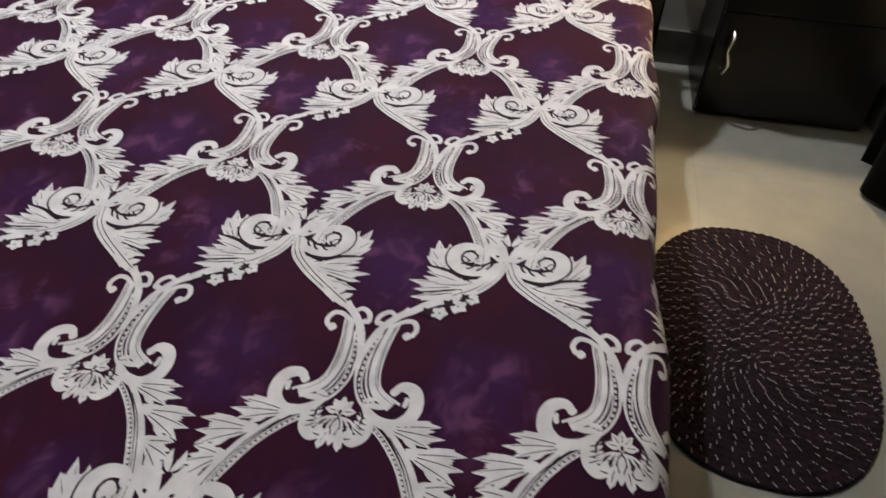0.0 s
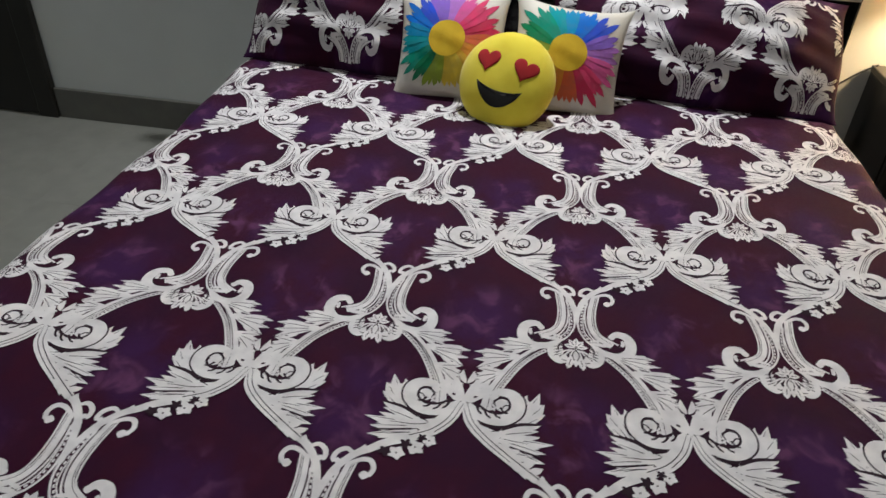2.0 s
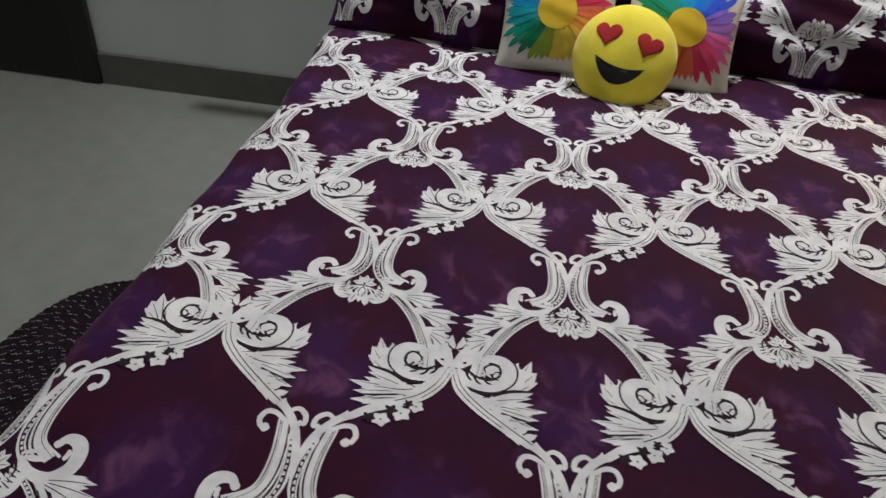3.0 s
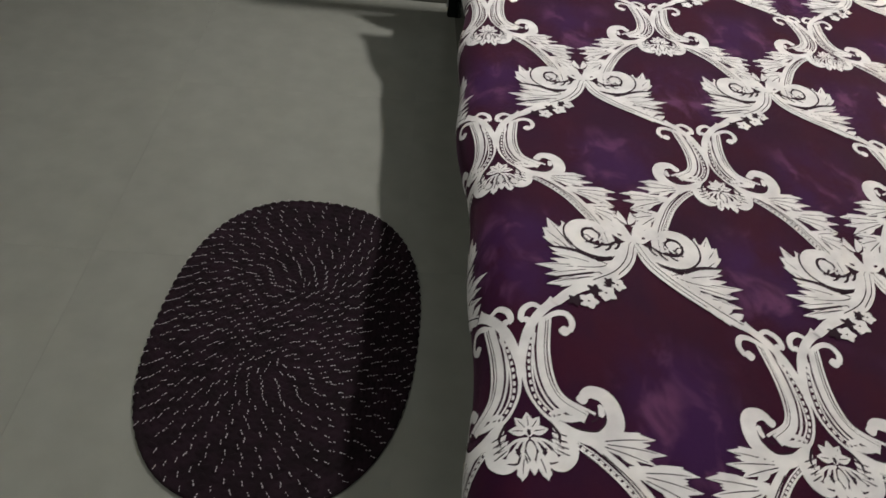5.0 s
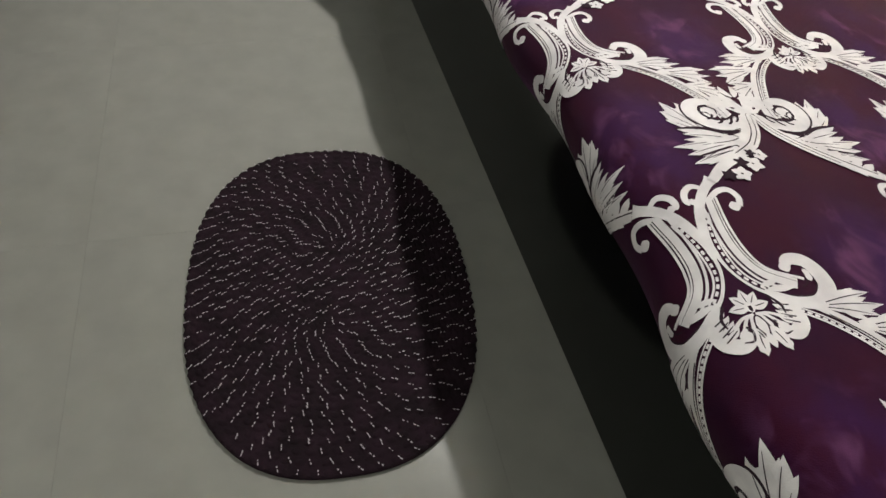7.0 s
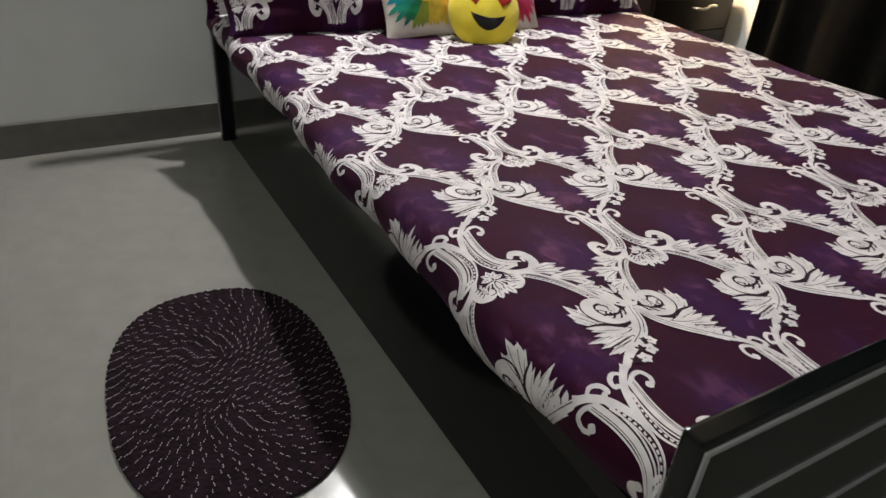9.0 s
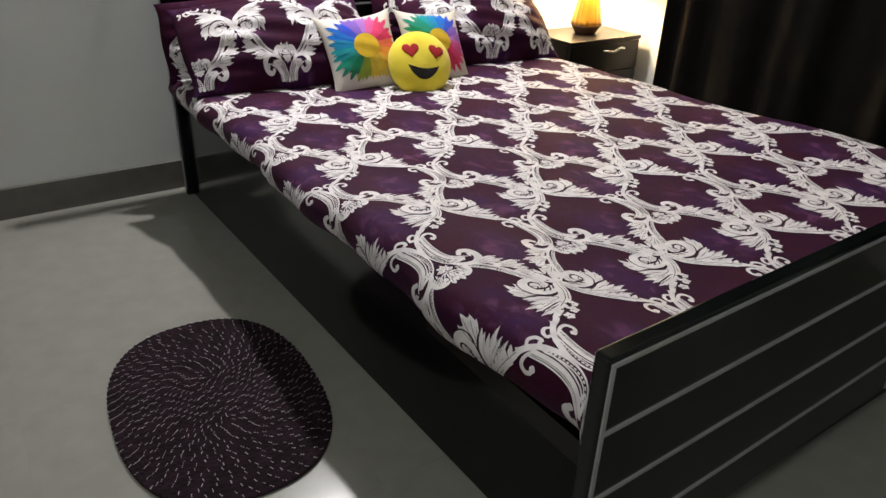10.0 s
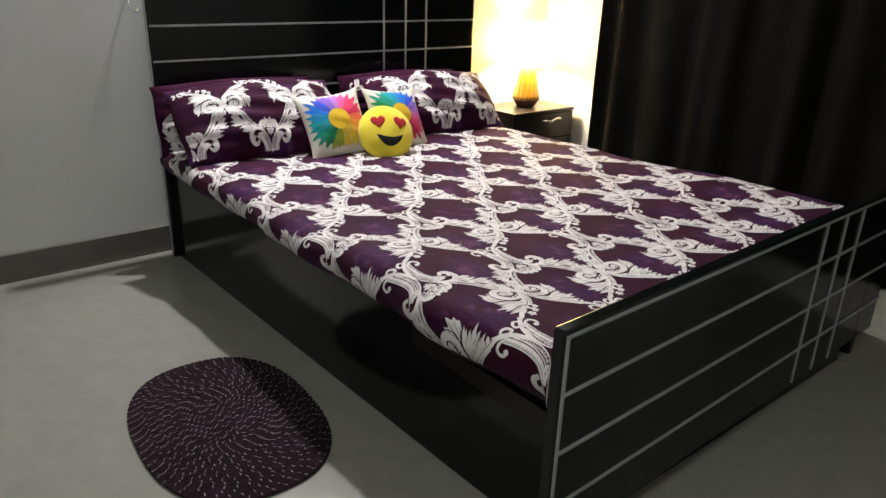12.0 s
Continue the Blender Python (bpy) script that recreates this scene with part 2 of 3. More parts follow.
def acanthus(base, tips, w, ribs=True):
    """A torn leaf: overlapping pointed lobes that fan out of one foot, parted by thin dark lines."""
    for k, tip in enumerate(tips):
        foot = (base[0] + 0.16 * (tip[0] - base[0]), base[1] + 0.16 * (tip[1] - base[1]))
        drop(foot, tip, w, 0.05 * (-1) ** k)
        # two small teeth on the flanks of each lobe
        d = np.array(tip, float) - np.array(base, float)
        n = np.array([-d[1], d[0]]) / (np.linalg.norm(d) + 1e-9)
        for side in (1, -1):
            root = np.array(base) + 0.42 * d + n * side * 0.10 * w
            drop(root, np.array(base) + 0.80 * d + n * side * 0.62 * w, 0.62 * w)
    strip([base, ((base[0] + tips[0][0]) / 2, (base[1] + tips[0][1]) / 2)], 0.9 * w, 1.1 * w, 0.3 * w, per=4)
    if ribs:
        for tip in tips:
            vein([(base[0] + 0.22 * (tip[0] - base[0]), base[1] + 0.22 * (tip[1] - base[1])), (base[0] + 0.55 * (tip[0] - base[0]), base[1] + 0.55 * (tip[1] - base[1]) + 0.06), (base[0] + 0.88 * (tip[0] - base[0]), base[1] + 0.88 * (tip[1] - base[1]))], 0.11)


def ball(x, y, r):
    strip([(x - r, y), (x - 0.5 * r, y), (x, y), (x + 0.5 * r, y), (x + r, y)], 0.5 * r, 2.0 * r, 0.5 * r, per=2)


# crossing of the two stems
strip([(0.0, -0.6), (0.0, 0.6), (0.35, 2.4), (1.25, 5.0), (2.75, 7.1), (4.6, 8.7)], 0.9, 1.05, 1.5, per=7, peak=0.9)
strip([(3.0, 7.6), (1.9, 8.15), (0.85, 7.5), (0.55, 6.5), (0.85, 6.0)], 0.5, 0.72, 0.6)
ball(1.15, 6.2, 0.42)
# looped lace between the thin rim and the horn
RIM = [(0.12, 0.4), (0.45, -2.2), (1.5, -4.3), (2.9, -5.6)]
LACE = [(1.75, 4.6), (1.05, 1.6), (0.95, -1.3), (1.5, -3.3), (3.0, -5.1)]
strip(RIM, 0.45, 0.30, 0.45)
strip(LACE, 0.18, 0.20, 0.20, shift=0.20)
dots(LACE, 0.24, 0.78, -0.12)
HORN = [(3.0, 6.3), (2.35, 2.4), (2.40, -0.8), (3.4, -3.2), (5.8, -4.9)]
strip([(1.9, 5.6), (1.45, 2.4), (1.5, -0.8), (2.4, -3.4), (4.1, -5.1)], 0.30, 0.26, 0.30)
strip(HORN, 1.0, 1.05, 1.25, per=7)
strip([(3.75, 6.3), (3.15, 2.4), (3.22, -0.8), (4.1, -2.9), (6.8, -4.5)], 0.28, 0.26, 0.32, per=7)
vein(HORN, 0.10, 0.30)
# hooks at the top and the great curl at the foot of the horn
strip([(2.9, 6.1), (4.4, 6.95), (5.6, 6.9), (6.15, 5.8), (5.7, 4.7)], 0.55, 0.72, 0.65)
ball(5.15, 4.75, 0.62)
CURL = [(3.0, -5.5), (4.7, -6.7), (6.9, -7.0), (8.5, -5.7), (8.7, -3.9), (8.0, -2.6), (6.7, -2.2), (5.8, -2.7)]
strip(CURL, 0.7, 1.75, 0.95, per=7, peak=0.5)
ball(5.75, -2.95, 0.58)
strip([(7.2, -4.7), (7.55, -4.1), (7.3, -3.5)], 0.5, 0.75, 0.3, per=3)
drop((2.7, -4.9), (5.5, -5.15), 0.75)
drop((2.3, -4.4), (4.3, -4.1), 0.6)
vein([(4.4, -5.9), (6.4, -6.2), (7.6, -5.3), (7.8, -4.0)], 0.13)
vein([(6.2, -5.3), (6.9, -4.9), (7.1, -4.1)], 0.16)
squeeze(0, 0.88)
mark = len(SHAPES)
# palmette: a starry flower over a bundle of stalks, between two lobed curls
strip([(2.4, -4.9), (3.3, -5.9), (3.95, -7.3), (3.75, -8.6), (2.75, -9.4), (1.85, -9.1), (1.6, -8.5)], 0.5, 1.45, 1.1, per=6)
ball(1.9, -8.65, 0.55)
for k in range(4):
    drop((3.5 - 0.02 * k, -6.3 - 0.68 * k), (2.35 - 0.12 * k, -5.75 - 0.62 * k), 0.62, 0.12)
    vein([(3.7 - 0.02 * k, -6.75 - 0.62 * k), (3.05, -6.55 - 0.60 * k), (2.6 - 0.1 * k, -6.3 - 0.55 * k)], 0.14)
for px, py, w in ((0.0, -4.3, 1.15), (1.25, -4.8, 1.0), (2.0, -6.05, 1.0)):
    drop((0.10 * px, -6.25 + 0.08 * (py + 6)), (px, py), w)
    vein([(0.3 * px, -6.25 + 0.3 * (py + 6.25)), (0.55 * px, -6.25 + 0.55 * (py + 6.25)), (0.8 * px, -6.25 + 0.8 * (py + 6.25))], 0.10)
for ex, ey in ((2.5, -7.8), (1.75, -8.2), (0.95, -8.35)):
    strip([(0.12, -6.9), (0.55 * ex, -6.9 + 0.2 * (ey + 6.7)), (ex, ey)], 0.18, 0.28, 0.42, per=4)
vein([(2.2, -5.4), (2.95, -6.5), (2.9, -7.5)], 0.30)
vein([(0.35, -7.6), (0.62, -8.4), (0.52, -9.3)], 0.24)
vein([(1.5, -7.9), (1.15, -8.4), (1.55, -9.3), (2.4, -9.2)], 0.24)
ball(0.0, -6.35, 0.42)
vein([(0.0, -6.05), (0.02, -6.35), (0.0, -6.65)], 0.34)
drop((0.0, -7.2), (0.0, -9.2), 0.95)
drop((0.0, -8.9), (0.0, -10.4), 0.85)
drop((0.75, -8.3), (1.25, -10.9), 1.25)
ball(1.15, -10.2, 0.5)
vein([(0.80, -8.9), (1.0, -9.6), (1.1, -10.2)], 0.12)
squeeze(mark, 0.84)
# beaded branch from the palmette down to the next cluster of leaves
BRANCH = [(3.4, -6.7), (5.6, -8.6), (7.7, -11.2), (9.2, -14.0), (10.5, -17.2), (10.9, -20.2)]
strip(BRANCH, 0.40, 1.05, 1.45, per=8, shift=0.55, peak=0.75)
strip(BRANCH, 0.16, 0.24, 0.26, per=8, shift=-0.62)
strip(BRANCH, 0.12, 0.16, 0.18, per=8, shift=-0.14)
dots(BRANCH, 0.20, 0.60, -0.38)
acanthus((5.0, -7.3), [(10.9, -6.7), (11.5, -8.1), (10.3, -9.2)], 1.15)
acanthus((7.8, -10.0), [(14.0, -9.8), (13.9, -11.3), (13.3, -12.8)], 1.25)
acanthus((9.9, -13.4), [(13.2, -13.0), (13.8, -14.9), (13.2, -16.6)], 1.10)
acanthus((11.0, -16.4), [(13.9, -16.3), (14.0, -18.0), (12.6, -18.9)], 0.95, False)
vein(BRANCH[1:], 0.12, 0.30)
# upright leaf behind the scroll, and the torn leaf below it
acanthus((7.6, 14.8), [(4.6, 21.9), (6.2, 21.4), (3.9, 20.1), (4.3, 18.0)], 1.75)
strip([(8.6, 14.2), (6.9, 16.8), (5.6, 20.2)], 1.8, 2.3, 1.2, per=5)
acanthus((10.8, 13.8), [(2.5, 13.8), (4.4, 15.6), (3.4, 12.3)], 1.45)
acanthus((9.4, 12.6), [(3.4, 10.9), (5.2, 11.2)], 1.25)
strip([(11.8, 14.7), (9.0, 13.9), (6.2, 13.9)], 1.5, 1.4, 0.6, per=5)
vein([(12.4, 15.6), (9.4, 13.9), (5.6, 13.5)], 0.14)
vein([(10.4, 14.5), (7.8, 15.9), (6.2, 18.9)], 0.14)
vein([(10.2, 13.3), (7.2, 12.5), (5.0, 11.5)], 0.12)
# the dark gaps between the leaves
vein([(9.0, 15.2), (6.8, 16.3), (4.0, 16.7)], 0.50)
vein([(8.6, 12.9), (6.0, 12.2), (3.6, 11.7)], 0.30)
vein([(12.6, 16.9), (10.6, 15.5), (8.4, 15.4)], 0.46)
# scroll hanging beside the meeting of two repeats
SCROLL = [(13.6, 18.7), (12.6, 17.6), (11.0, 16.7), (9.0, 16.7), (7.5, 18.0), (7.3, 19.8), (8.2, 21.1), (9.8, 21.3), (10.8, 20.6)]
strip(SCROLL, 0.6, 2.1, 0.95, per=7, peak=0.36)
ball(10.55, 20.3, 0.5)
ball(9.25, 19.25, 1.2)
vein([(8.5, 20.1), (9.5, 20.3), (10.3, 19.6), (10.1, 18.7)], 0.30)
vein([(8.2, 19.2), (8.9, 19.1), (9.3, 18.4)], 0.20)
vein(SCROLL, 0.34, -1.06, 0.74)
vein(SCROLL, 0.24, 1.02, 0.70)
for ax, ay, ex, ey in ((12.6, 18.75, 11.4, 17.0), (11.6, 18.2, 10.2, 16.6), (10.5, 18.1, 8.9, 16.9), (9.5, 18.7, 8.1, 17.9)):
    vein([(ax, ay), (0.4 * ax + 0.6 * ex + 0.25, 0.6 * ay + 0.4 * ey - 0.45), (ex, ey)], 0.30, 0.0, 0.9)
# curled feather inside the stem
drop((12.9, 16.4), (10.2, 15.7), 0.9, -0.15)
# small leaves where the stems meet
for px, py, w in ((13.1, 20.4, 0.95), (12.2, 19.9, 0.75), (13.6, 22.0, 0.9), (13.0, 17.4, 0.5)):
    drop((14.25, 19.0), (px, py), w, 0.08)
strip([(13.4, 19.2), (13.9, 19.4), (14.25, 19.4)], 0.5, 0.9, 0.9, per=3)
drop((14.0, 20.4), (13.0, 23.2), 1.05, 0.15)
drop((14.1, 22.2), (13.5, 24.6), 0.85, 0.1)

# one side: a stem that forks into leaflets; the other: a sprig of small flowers
mark = len(SHAPES)
STEM = [(4.2, 8.4), (7.4, 10.7), (10.6, 13.2), (12.9, 15.7), (14.0, 18.6)]
strip(STEM, 1.1, 1.7, 0.7, per=7, peak=0.65)
for k in range(5):
    c = np.array([5.2 + 1.0 * k, 9.6 + 0.75 * k])
    drop(c, c + np.array([-1.6, 0.55]), 1.0, 0.1)
for k in range(3):
    c = np.array([9.4 - 1.1 * k, 12.0 - 0.85 * k])
    drop(c, c + np.array([-1.7, -2.0]), 1.0, -0.1)
vein(STEM, 0.14, 0.28)
vein(STEM[1:], 0.12, -0.30)
only(-1, mark)
mark = len(SHAPES)
SPRIG = [(4.0, 8.3), (6.0, 10.0), (8.6, 11.5), (11.2, 13.2), (13.0, 15.6), (14.05, 18.6)]
strip(SPRIG, 1.0, 1.35, 1.3, per=7, peak=0.5)
strip([(9.8, 12.6), (11.8, 14.4), (13.2, 16.6), (14.1, 18.8)], 0.5, 1.2, 0.5, shift=0.55)
vein(SPRIG[2:], 0.14, 0.34)
vein(SPRIG[3:], 0.12, -0.26)
for cx, cy, r in ((7.5, 8.75, 0.85), (9.5, 10.1, 0.95), (11.0, 11.5, 0.75)):
    for k in range(5):
        a = 2 * math.pi * k / 5 + cx
        drop((cx + 0.12 * math.cos(a), cy + 0.12 * math.sin(a)), (cx + 1.3 * r * math.cos(a), cy + 1.3 * r * math.sin(a)), 1.05 * r)
for cx, cy, r in ((6.1, 8.75, 0.80), (8.3, 10.35, 0.85), (10.1, 11.75, 0.65)):
    for k in range(5):
        a = 2 * math.pi * k / 5 + 0.6 * cx
        vein([(cx, cy), (cx + 0.5 * r * math.cos(a), cy + 0.5 * r * math.sin(a)), (cx + r * math.cos(a), cy + r * math.sin(a))], 0.62 * r)
only(1, mark)


def print_mesh(name, surface, inside, columns, rows, parent, flip=1.0, lift=0.0009, origin=(0.0, 0.0)):
    """The pattern laid on a surface: surface(uv array) gives points and normals."""
    pts, faces, lifts, tone = [], [], [], []
    count = 0
    dark = set(VEINS)
    for k in columns:
        for m in rows:
            for mirror in (1, -1):
                for n, s in enumerate(SHAPES):
                    if ONE_SIDE.get(n, mirror) != mirror:
                        continue
                    q = s.reshape(-1, 2) * 0.01 * np.array([mirror, flip]) + np.array([k * REPEAT_X + origin[0], m * REPEAT_Y + origin[1]])
                    ok = inside(q)
                    if not ok.any():
                        continue
                    pts.append(q)
                    lifts.append(np.full(len(q), 0.7 * lift + 0.000004 * n + (0.000002 if mirror < 0 else 0)))
                    for i in range(len(s) - 1):
                        a = count + 2 * i
                        if ok[2 * i:2 * i + 4].all():
                            tone.append(1 if n in dark else 0)
                            faces.append((a, a + 1, a + 3, a + 2) if mirror * flip < 0 else (a, a + 2, a + 3, a + 1))
                    count += len(q)
    q = np.concatenate(pts)
    p, n = surface(q)
    ob = obj(name, p + n * np.concatenate(lifts)[:, None], faces, [PRINT, LINE], parent, "white scrolled leaf and palmette print", smooth=True)
    ob.data.polygons.foreach_set("material_index", tone)
    return ob


# ---- room ----
WALL_Y, RIGHT_X, LEFT_X, BACK_Y, TOP = 1.755, 2.20, -2.35, -2.60, 2.50
tagged(link("wall_north", box(LEFT_X - 0.15, RIGHT_X + 0.15, WALL_Y, WALL_Y + 0.15, 0, TOP), WALL), "grey-white painted wall behind the bed", "wall", kind="structure")
tagged(link("wall_east", box(RIGHT_X, RIGHT_X + 0.15, BACK_Y, WALL_Y - 0.001, 0, TOP), WALL), "white painted wall behind the dark curtain", "wall", kind="structure")
tagged(link("wall_west", box(LEFT_X - 0.15, LEFT_X, BACK_Y, WALL_Y - 0.001, 0, TOP), WALL), "plain painted wall", "wall", kind="structure")
tagged(link("wall_south", box(LEFT_X - 0.15, RIGHT_X + 0.15, BACK_Y - 0.15, BACK_Y - 0.001, 0, TOP), WALL), "plain painted wall", "wall", kind="structure")
tagged(link("ceiling", box(LEFT_X - 0.15, RIGHT_X + 0.15, BACK_Y - 0.15, WALL_Y + 0.15, TOP + 0.001, TOP + 0.1), CEILING), "plain white ceiling", "ceiling", kind="structure")
floor = tagged(link("floor", box(LEFT_X - 0.15, RIGHT_X + 0.15, BACK_Y - 0.15, WALL_Y + 0.15, -0.1, -0.0006), GROUT), "pale grey polished tile floor", "floor", kind="structure")
for name, x0, x1, y0, y1 in (("baseboard", -1.014, RIGHT_X - 0.011, WALL_Y - 0.018, WALL_Y - 0.0005), ("baseboard", RIGHT_X - 0.010, RIGHT_X - 0.0005, BACK_Y + 0.01, WALL_Y - 0.0005)):
    tagged(link(name, box(x0, x1, y0, y1, 0.0005, 0.112, 0.002), SKIRT), "dark grey tile skirting", "baseboard", kind="structure")

# dark veneered door beside the bed wall
door = tagged(new("door_1"), "closed dark brown veneered door in a dark frame", "door", kind="structure")
part("door_frame", box(-1.09, -1.015, WALL_Y - 0.030, WALL_Y - 0.0005, 0.0, 2.12, 0.004), DOORWOOD, door)
part("door_frame", box(-2.05, -1.98, WALL_Y - 0.030, WALL_Y - 0.0005, 0.0, 2.12, 0.004), DOORWOOD, door)
part("door_frame", box(-1.979, -1.091, WALL_Y - 0.030, WALL_Y - 0.0005, 2.05, 2.12, 0.004), DOORWOOD, door)
part("door_leaf", box(-1.977, -1.093, WALL_Y - 0.020, WALL_Y - 0.0005, 0.006, 2.047, 0.003), DOORWOOD, door)


# ---- bed ----
BED_L, BED_R, FOOT_Y, HEAD_Y = -0.022, 1.615, -0.463, 1.645
SKEW = 0.024
bed = thing("bed", "black laminate double bed with silver inlay lines on headboard and footboard", "bed", at=(0.75, 0.6, 0))


def child(name, bm, mat, parent, label="", smooth=False):
    ob = link(name, bm, mat, parent, label, smooth)
    root = parent
    off = Vector((0, 0, 0))
    while root:
        off += root.location
        root = root.parent
    if name == "side_rail":
        for v in ob.data.vertices:
            v.co.x -= 1.3 * SKEW * (v.co.y - 0.9)
    if parent is bed and name == "footboard" or parent.name == "footboard":
        for v in ob.data.vertices:
            v.co.y += SKEW * (v.co.x - BED_L)
    ob.data.transform(Matrix.Translation(-off))
    return ob


headboard = child("headboard", box(BED_L - 0.016, 1.562, HEAD_Y, 1.680, 0.0, 1.20, 0.006), LAMINATE, bed, "tall black laminate headboard")
footboard = child("footboard", box(BED_L, BED_R, FOOT_Y, -0.432, 0.054, 0.560, 0.006, 3), LAMINATE, bed, "low black laminate footboard")
child("side_rail", box(0.010, 0.035, -0.428, HEAD_Y - 0.001, 0.0, 0.40, 0.003), LAMINATE, bed, "glossy black side panel")
child("side_rail", box(1.425, 1.450, -0.428, HEAD_Y - 0.001, 0.0, 0.40, 0.003), LAMINATE, bed, "glossy black side panel")
child("plinth", box(0.06, 1.40, -0.42, -0.400, 0.0, 0.053), LAMINATE, bed)
child("bed_base", box(0.036, 1.424, -0.406, HEAD_Y - 0.002, 0.28, 0.33), WENGE, bed)
for z in (0.927, 0.797, 0.667, 1.057):
    child("inlay", box(BED_L - 0.010, 1.556, HEAD_Y - 0.0035, HEAD_Y + 0.002, z - 0.004, z + 0.004, 0.001), SILVER, headboard, "silver inlay line")
for x in (1.015, 1.138, 1.258):
    child("inlay", box(x - 0.004, x + 0.004, HEAD_Y - 0.0045, HEAD_Y + 0.002, 0.50, 1.195, 0.001), SILVER, headboard, "silver inlay line")
child("pale_edge", box(BED_L - 0.019, BED_L - 0.0155, HEAD_Y + 0.004, HEAD_Y + 0.02, 0.03, 1.19), SILVER, headboard)
for z in (0.428, 0.298, 0.170):
    child("inlay", box(BED_L + 0.010, BED_R - 0.006, FOOT_Y - 0.0035, FOOT_Y + 0.002, z - 0.004, z + 0.004, 0.001), SILVER, footboard, "silver inlay line")
for x in (1.033, 1.158, 1.272):
    child("inlay", box(x - 0.004, x + 0.004, FOOT_Y - 0.0045, FOOT_Y + 0.002, 0.058, 0.5440, 0.001), SILVER, footboard, "silver inlay line")
# light caught on the footboard's chamfered edges, put in as thin silver strips
child("pale_edge", box(BED_L + 0.004, BED_R - 0.004, FOOT_Y - 0.003, FOOT_Y + 0.002, 0.5445, 0.5520, 0.001), SILVER, footboard)
child("pale_edge", box(BED_L + 0.004, BED_L + 0.012, FOOT_Y - 0.003, FOOT_Y + 0.002, 0.058, 0.5440, 0.001), SILVER, footboard)

# mattress under the sheet
mattress = tagged(link("mattress", box(0.045, 1.385, -0.345, HEAD_Y - 0.006, 0.332, 0.455, 0.03, 3), CREAM), "mattress in the bed frame under the bedsheet", "mattress")

TOP_Z, ROLL = 0.467, 0.045


def edge_left(v):
    dip = np.clip((-0.05 - v) / 0.35, 0, 1)
    return -0.050 + 0.026 * dip ** 1.5 + 0.006 * np.sin(v * 9.0) + 0.004 * np.sin(v * 23.0 + 1) - 0.012 * np.clip((v - 1.0) / 0.5, 0, 1)


def edge_right(v):
    return 1.478 + 0.005 * np.sin(v * 8.0 + 2) + 0.004 * np.sin(v * 19.0)


def roll_over(d, limit=2.5, radius=0.045):
    """How far a cloth goes in and down, once it has run d past the start of a rounded edge."""
    d = np.maximum(d, 0)
    a = np.minimum(d / radius, limit)
    rest = d - a * radius
    return radius * np.sin(a) + rest * np.cos(a), radius * (1 - np.cos(a)) + rest * np.sin(a)


def sheet_points(q):
    u, v = q[:, 0], q[:, 1]
    x, y = u.copy(), v.copy()
    # the padding is fuller along both sides towards the foot
    full = np.clip((0.50 - v) / 0.40, 0, 1)
    z = TOP_Z + (0.028 * np.exp(-((u - 0.05) / 0.15) ** 2) + 0.026 * np.exp(-((u - 1.40) / 0.17) ** 2)) * full * full * (3 - 2 * full)
    lo, hi = edge_left(v) + ROLL, edge_right(v) - ROLL
    out, down = roll_over(lo - u)
    x = np.where(u < lo, lo - out, x)
    z = z - down
    out, down = roll_over(u - hi)
    x = np.where(u > hi, hi + out, x)
    z = z - down
    foot = -0.428 + SKEW * u + 0.018
    out, down = roll_over(foot - v, 1.5, 0.018)
    y = np.where(v < foot, foot - out, y)
    z = z - down
    flat = np.clip((x - 0.0) / 0.2, 0, 1) * np.clip((1.45 - x) / 0.2, 0, 1)
    z = z + 0.0025 * np.sin(x * 7.1 + 2.0 * np.sin(y * 2.3)) * np.sin(y * 5.3 + 1.0) + 0.0012 * np.sin(x * 21 + y * 13) * flat
    return np.stack([x, y, z], 1)


def sheet_surface(q):
    p = sheet_points(q)
    e = 0.002
    a = sheet_points(q + [e, 0]) - p
    b = sheet_points(q + [0, e]) - p
    n = np.cross(a, b)
    return p, n / (np.linalg.norm(n, axis=1)[:, None] + 1e-12)


# where the stretched sheet pulls its pattern out of square: column, row, and the pull in millimetres
PULLS = [(0, 0, -12, 6), (0, 1, -15, -8), (0.5, -0.5, 11, 16), (0.5, 0.5, -8, 9), (0.5, 1.5, -15, -8), (0.5, 2.5, -9, 8), (1, 0, -13, 6), (1, 1, -6, 14),
         (1.5, 0.5, -5, 8), (1.5, 1.5, -4, 2), (1.5, 2.5, 7, -3), (2, 0, 4, 20), (2, 1, -6, 2), (2.5, 0.5, 0, 4), (2.5, 2.5, 0, 12), (3, 1, -5, 10),
         (3.5, 0.5, -4, 8), (3.5, 1.5, -3, 5), (4, 0, -4, 8), (4, 1, 4, 16), (4.5, 0.5, -10, 9), (4.5, 1.5, -6, 15), (4.5, 2.5, 8, 25), (5, 0, 0, 20)]


def askew(q):
    total, pull = np.full(len(q), 0.25), np.zeros((len(q), 2))
    for column, row, dx, dy in PULLS:
        w = np.exp(-((q[:, 0] - column * REPEAT_X) ** 2 + (q[:, 1] - row * REPEAT_Y) ** 2) / (2 * 0.13 ** 2))
        total += w
        pull += w[:, None] * np.array([dx, dy]) * 0.001
    return q + pull / total[:, None]


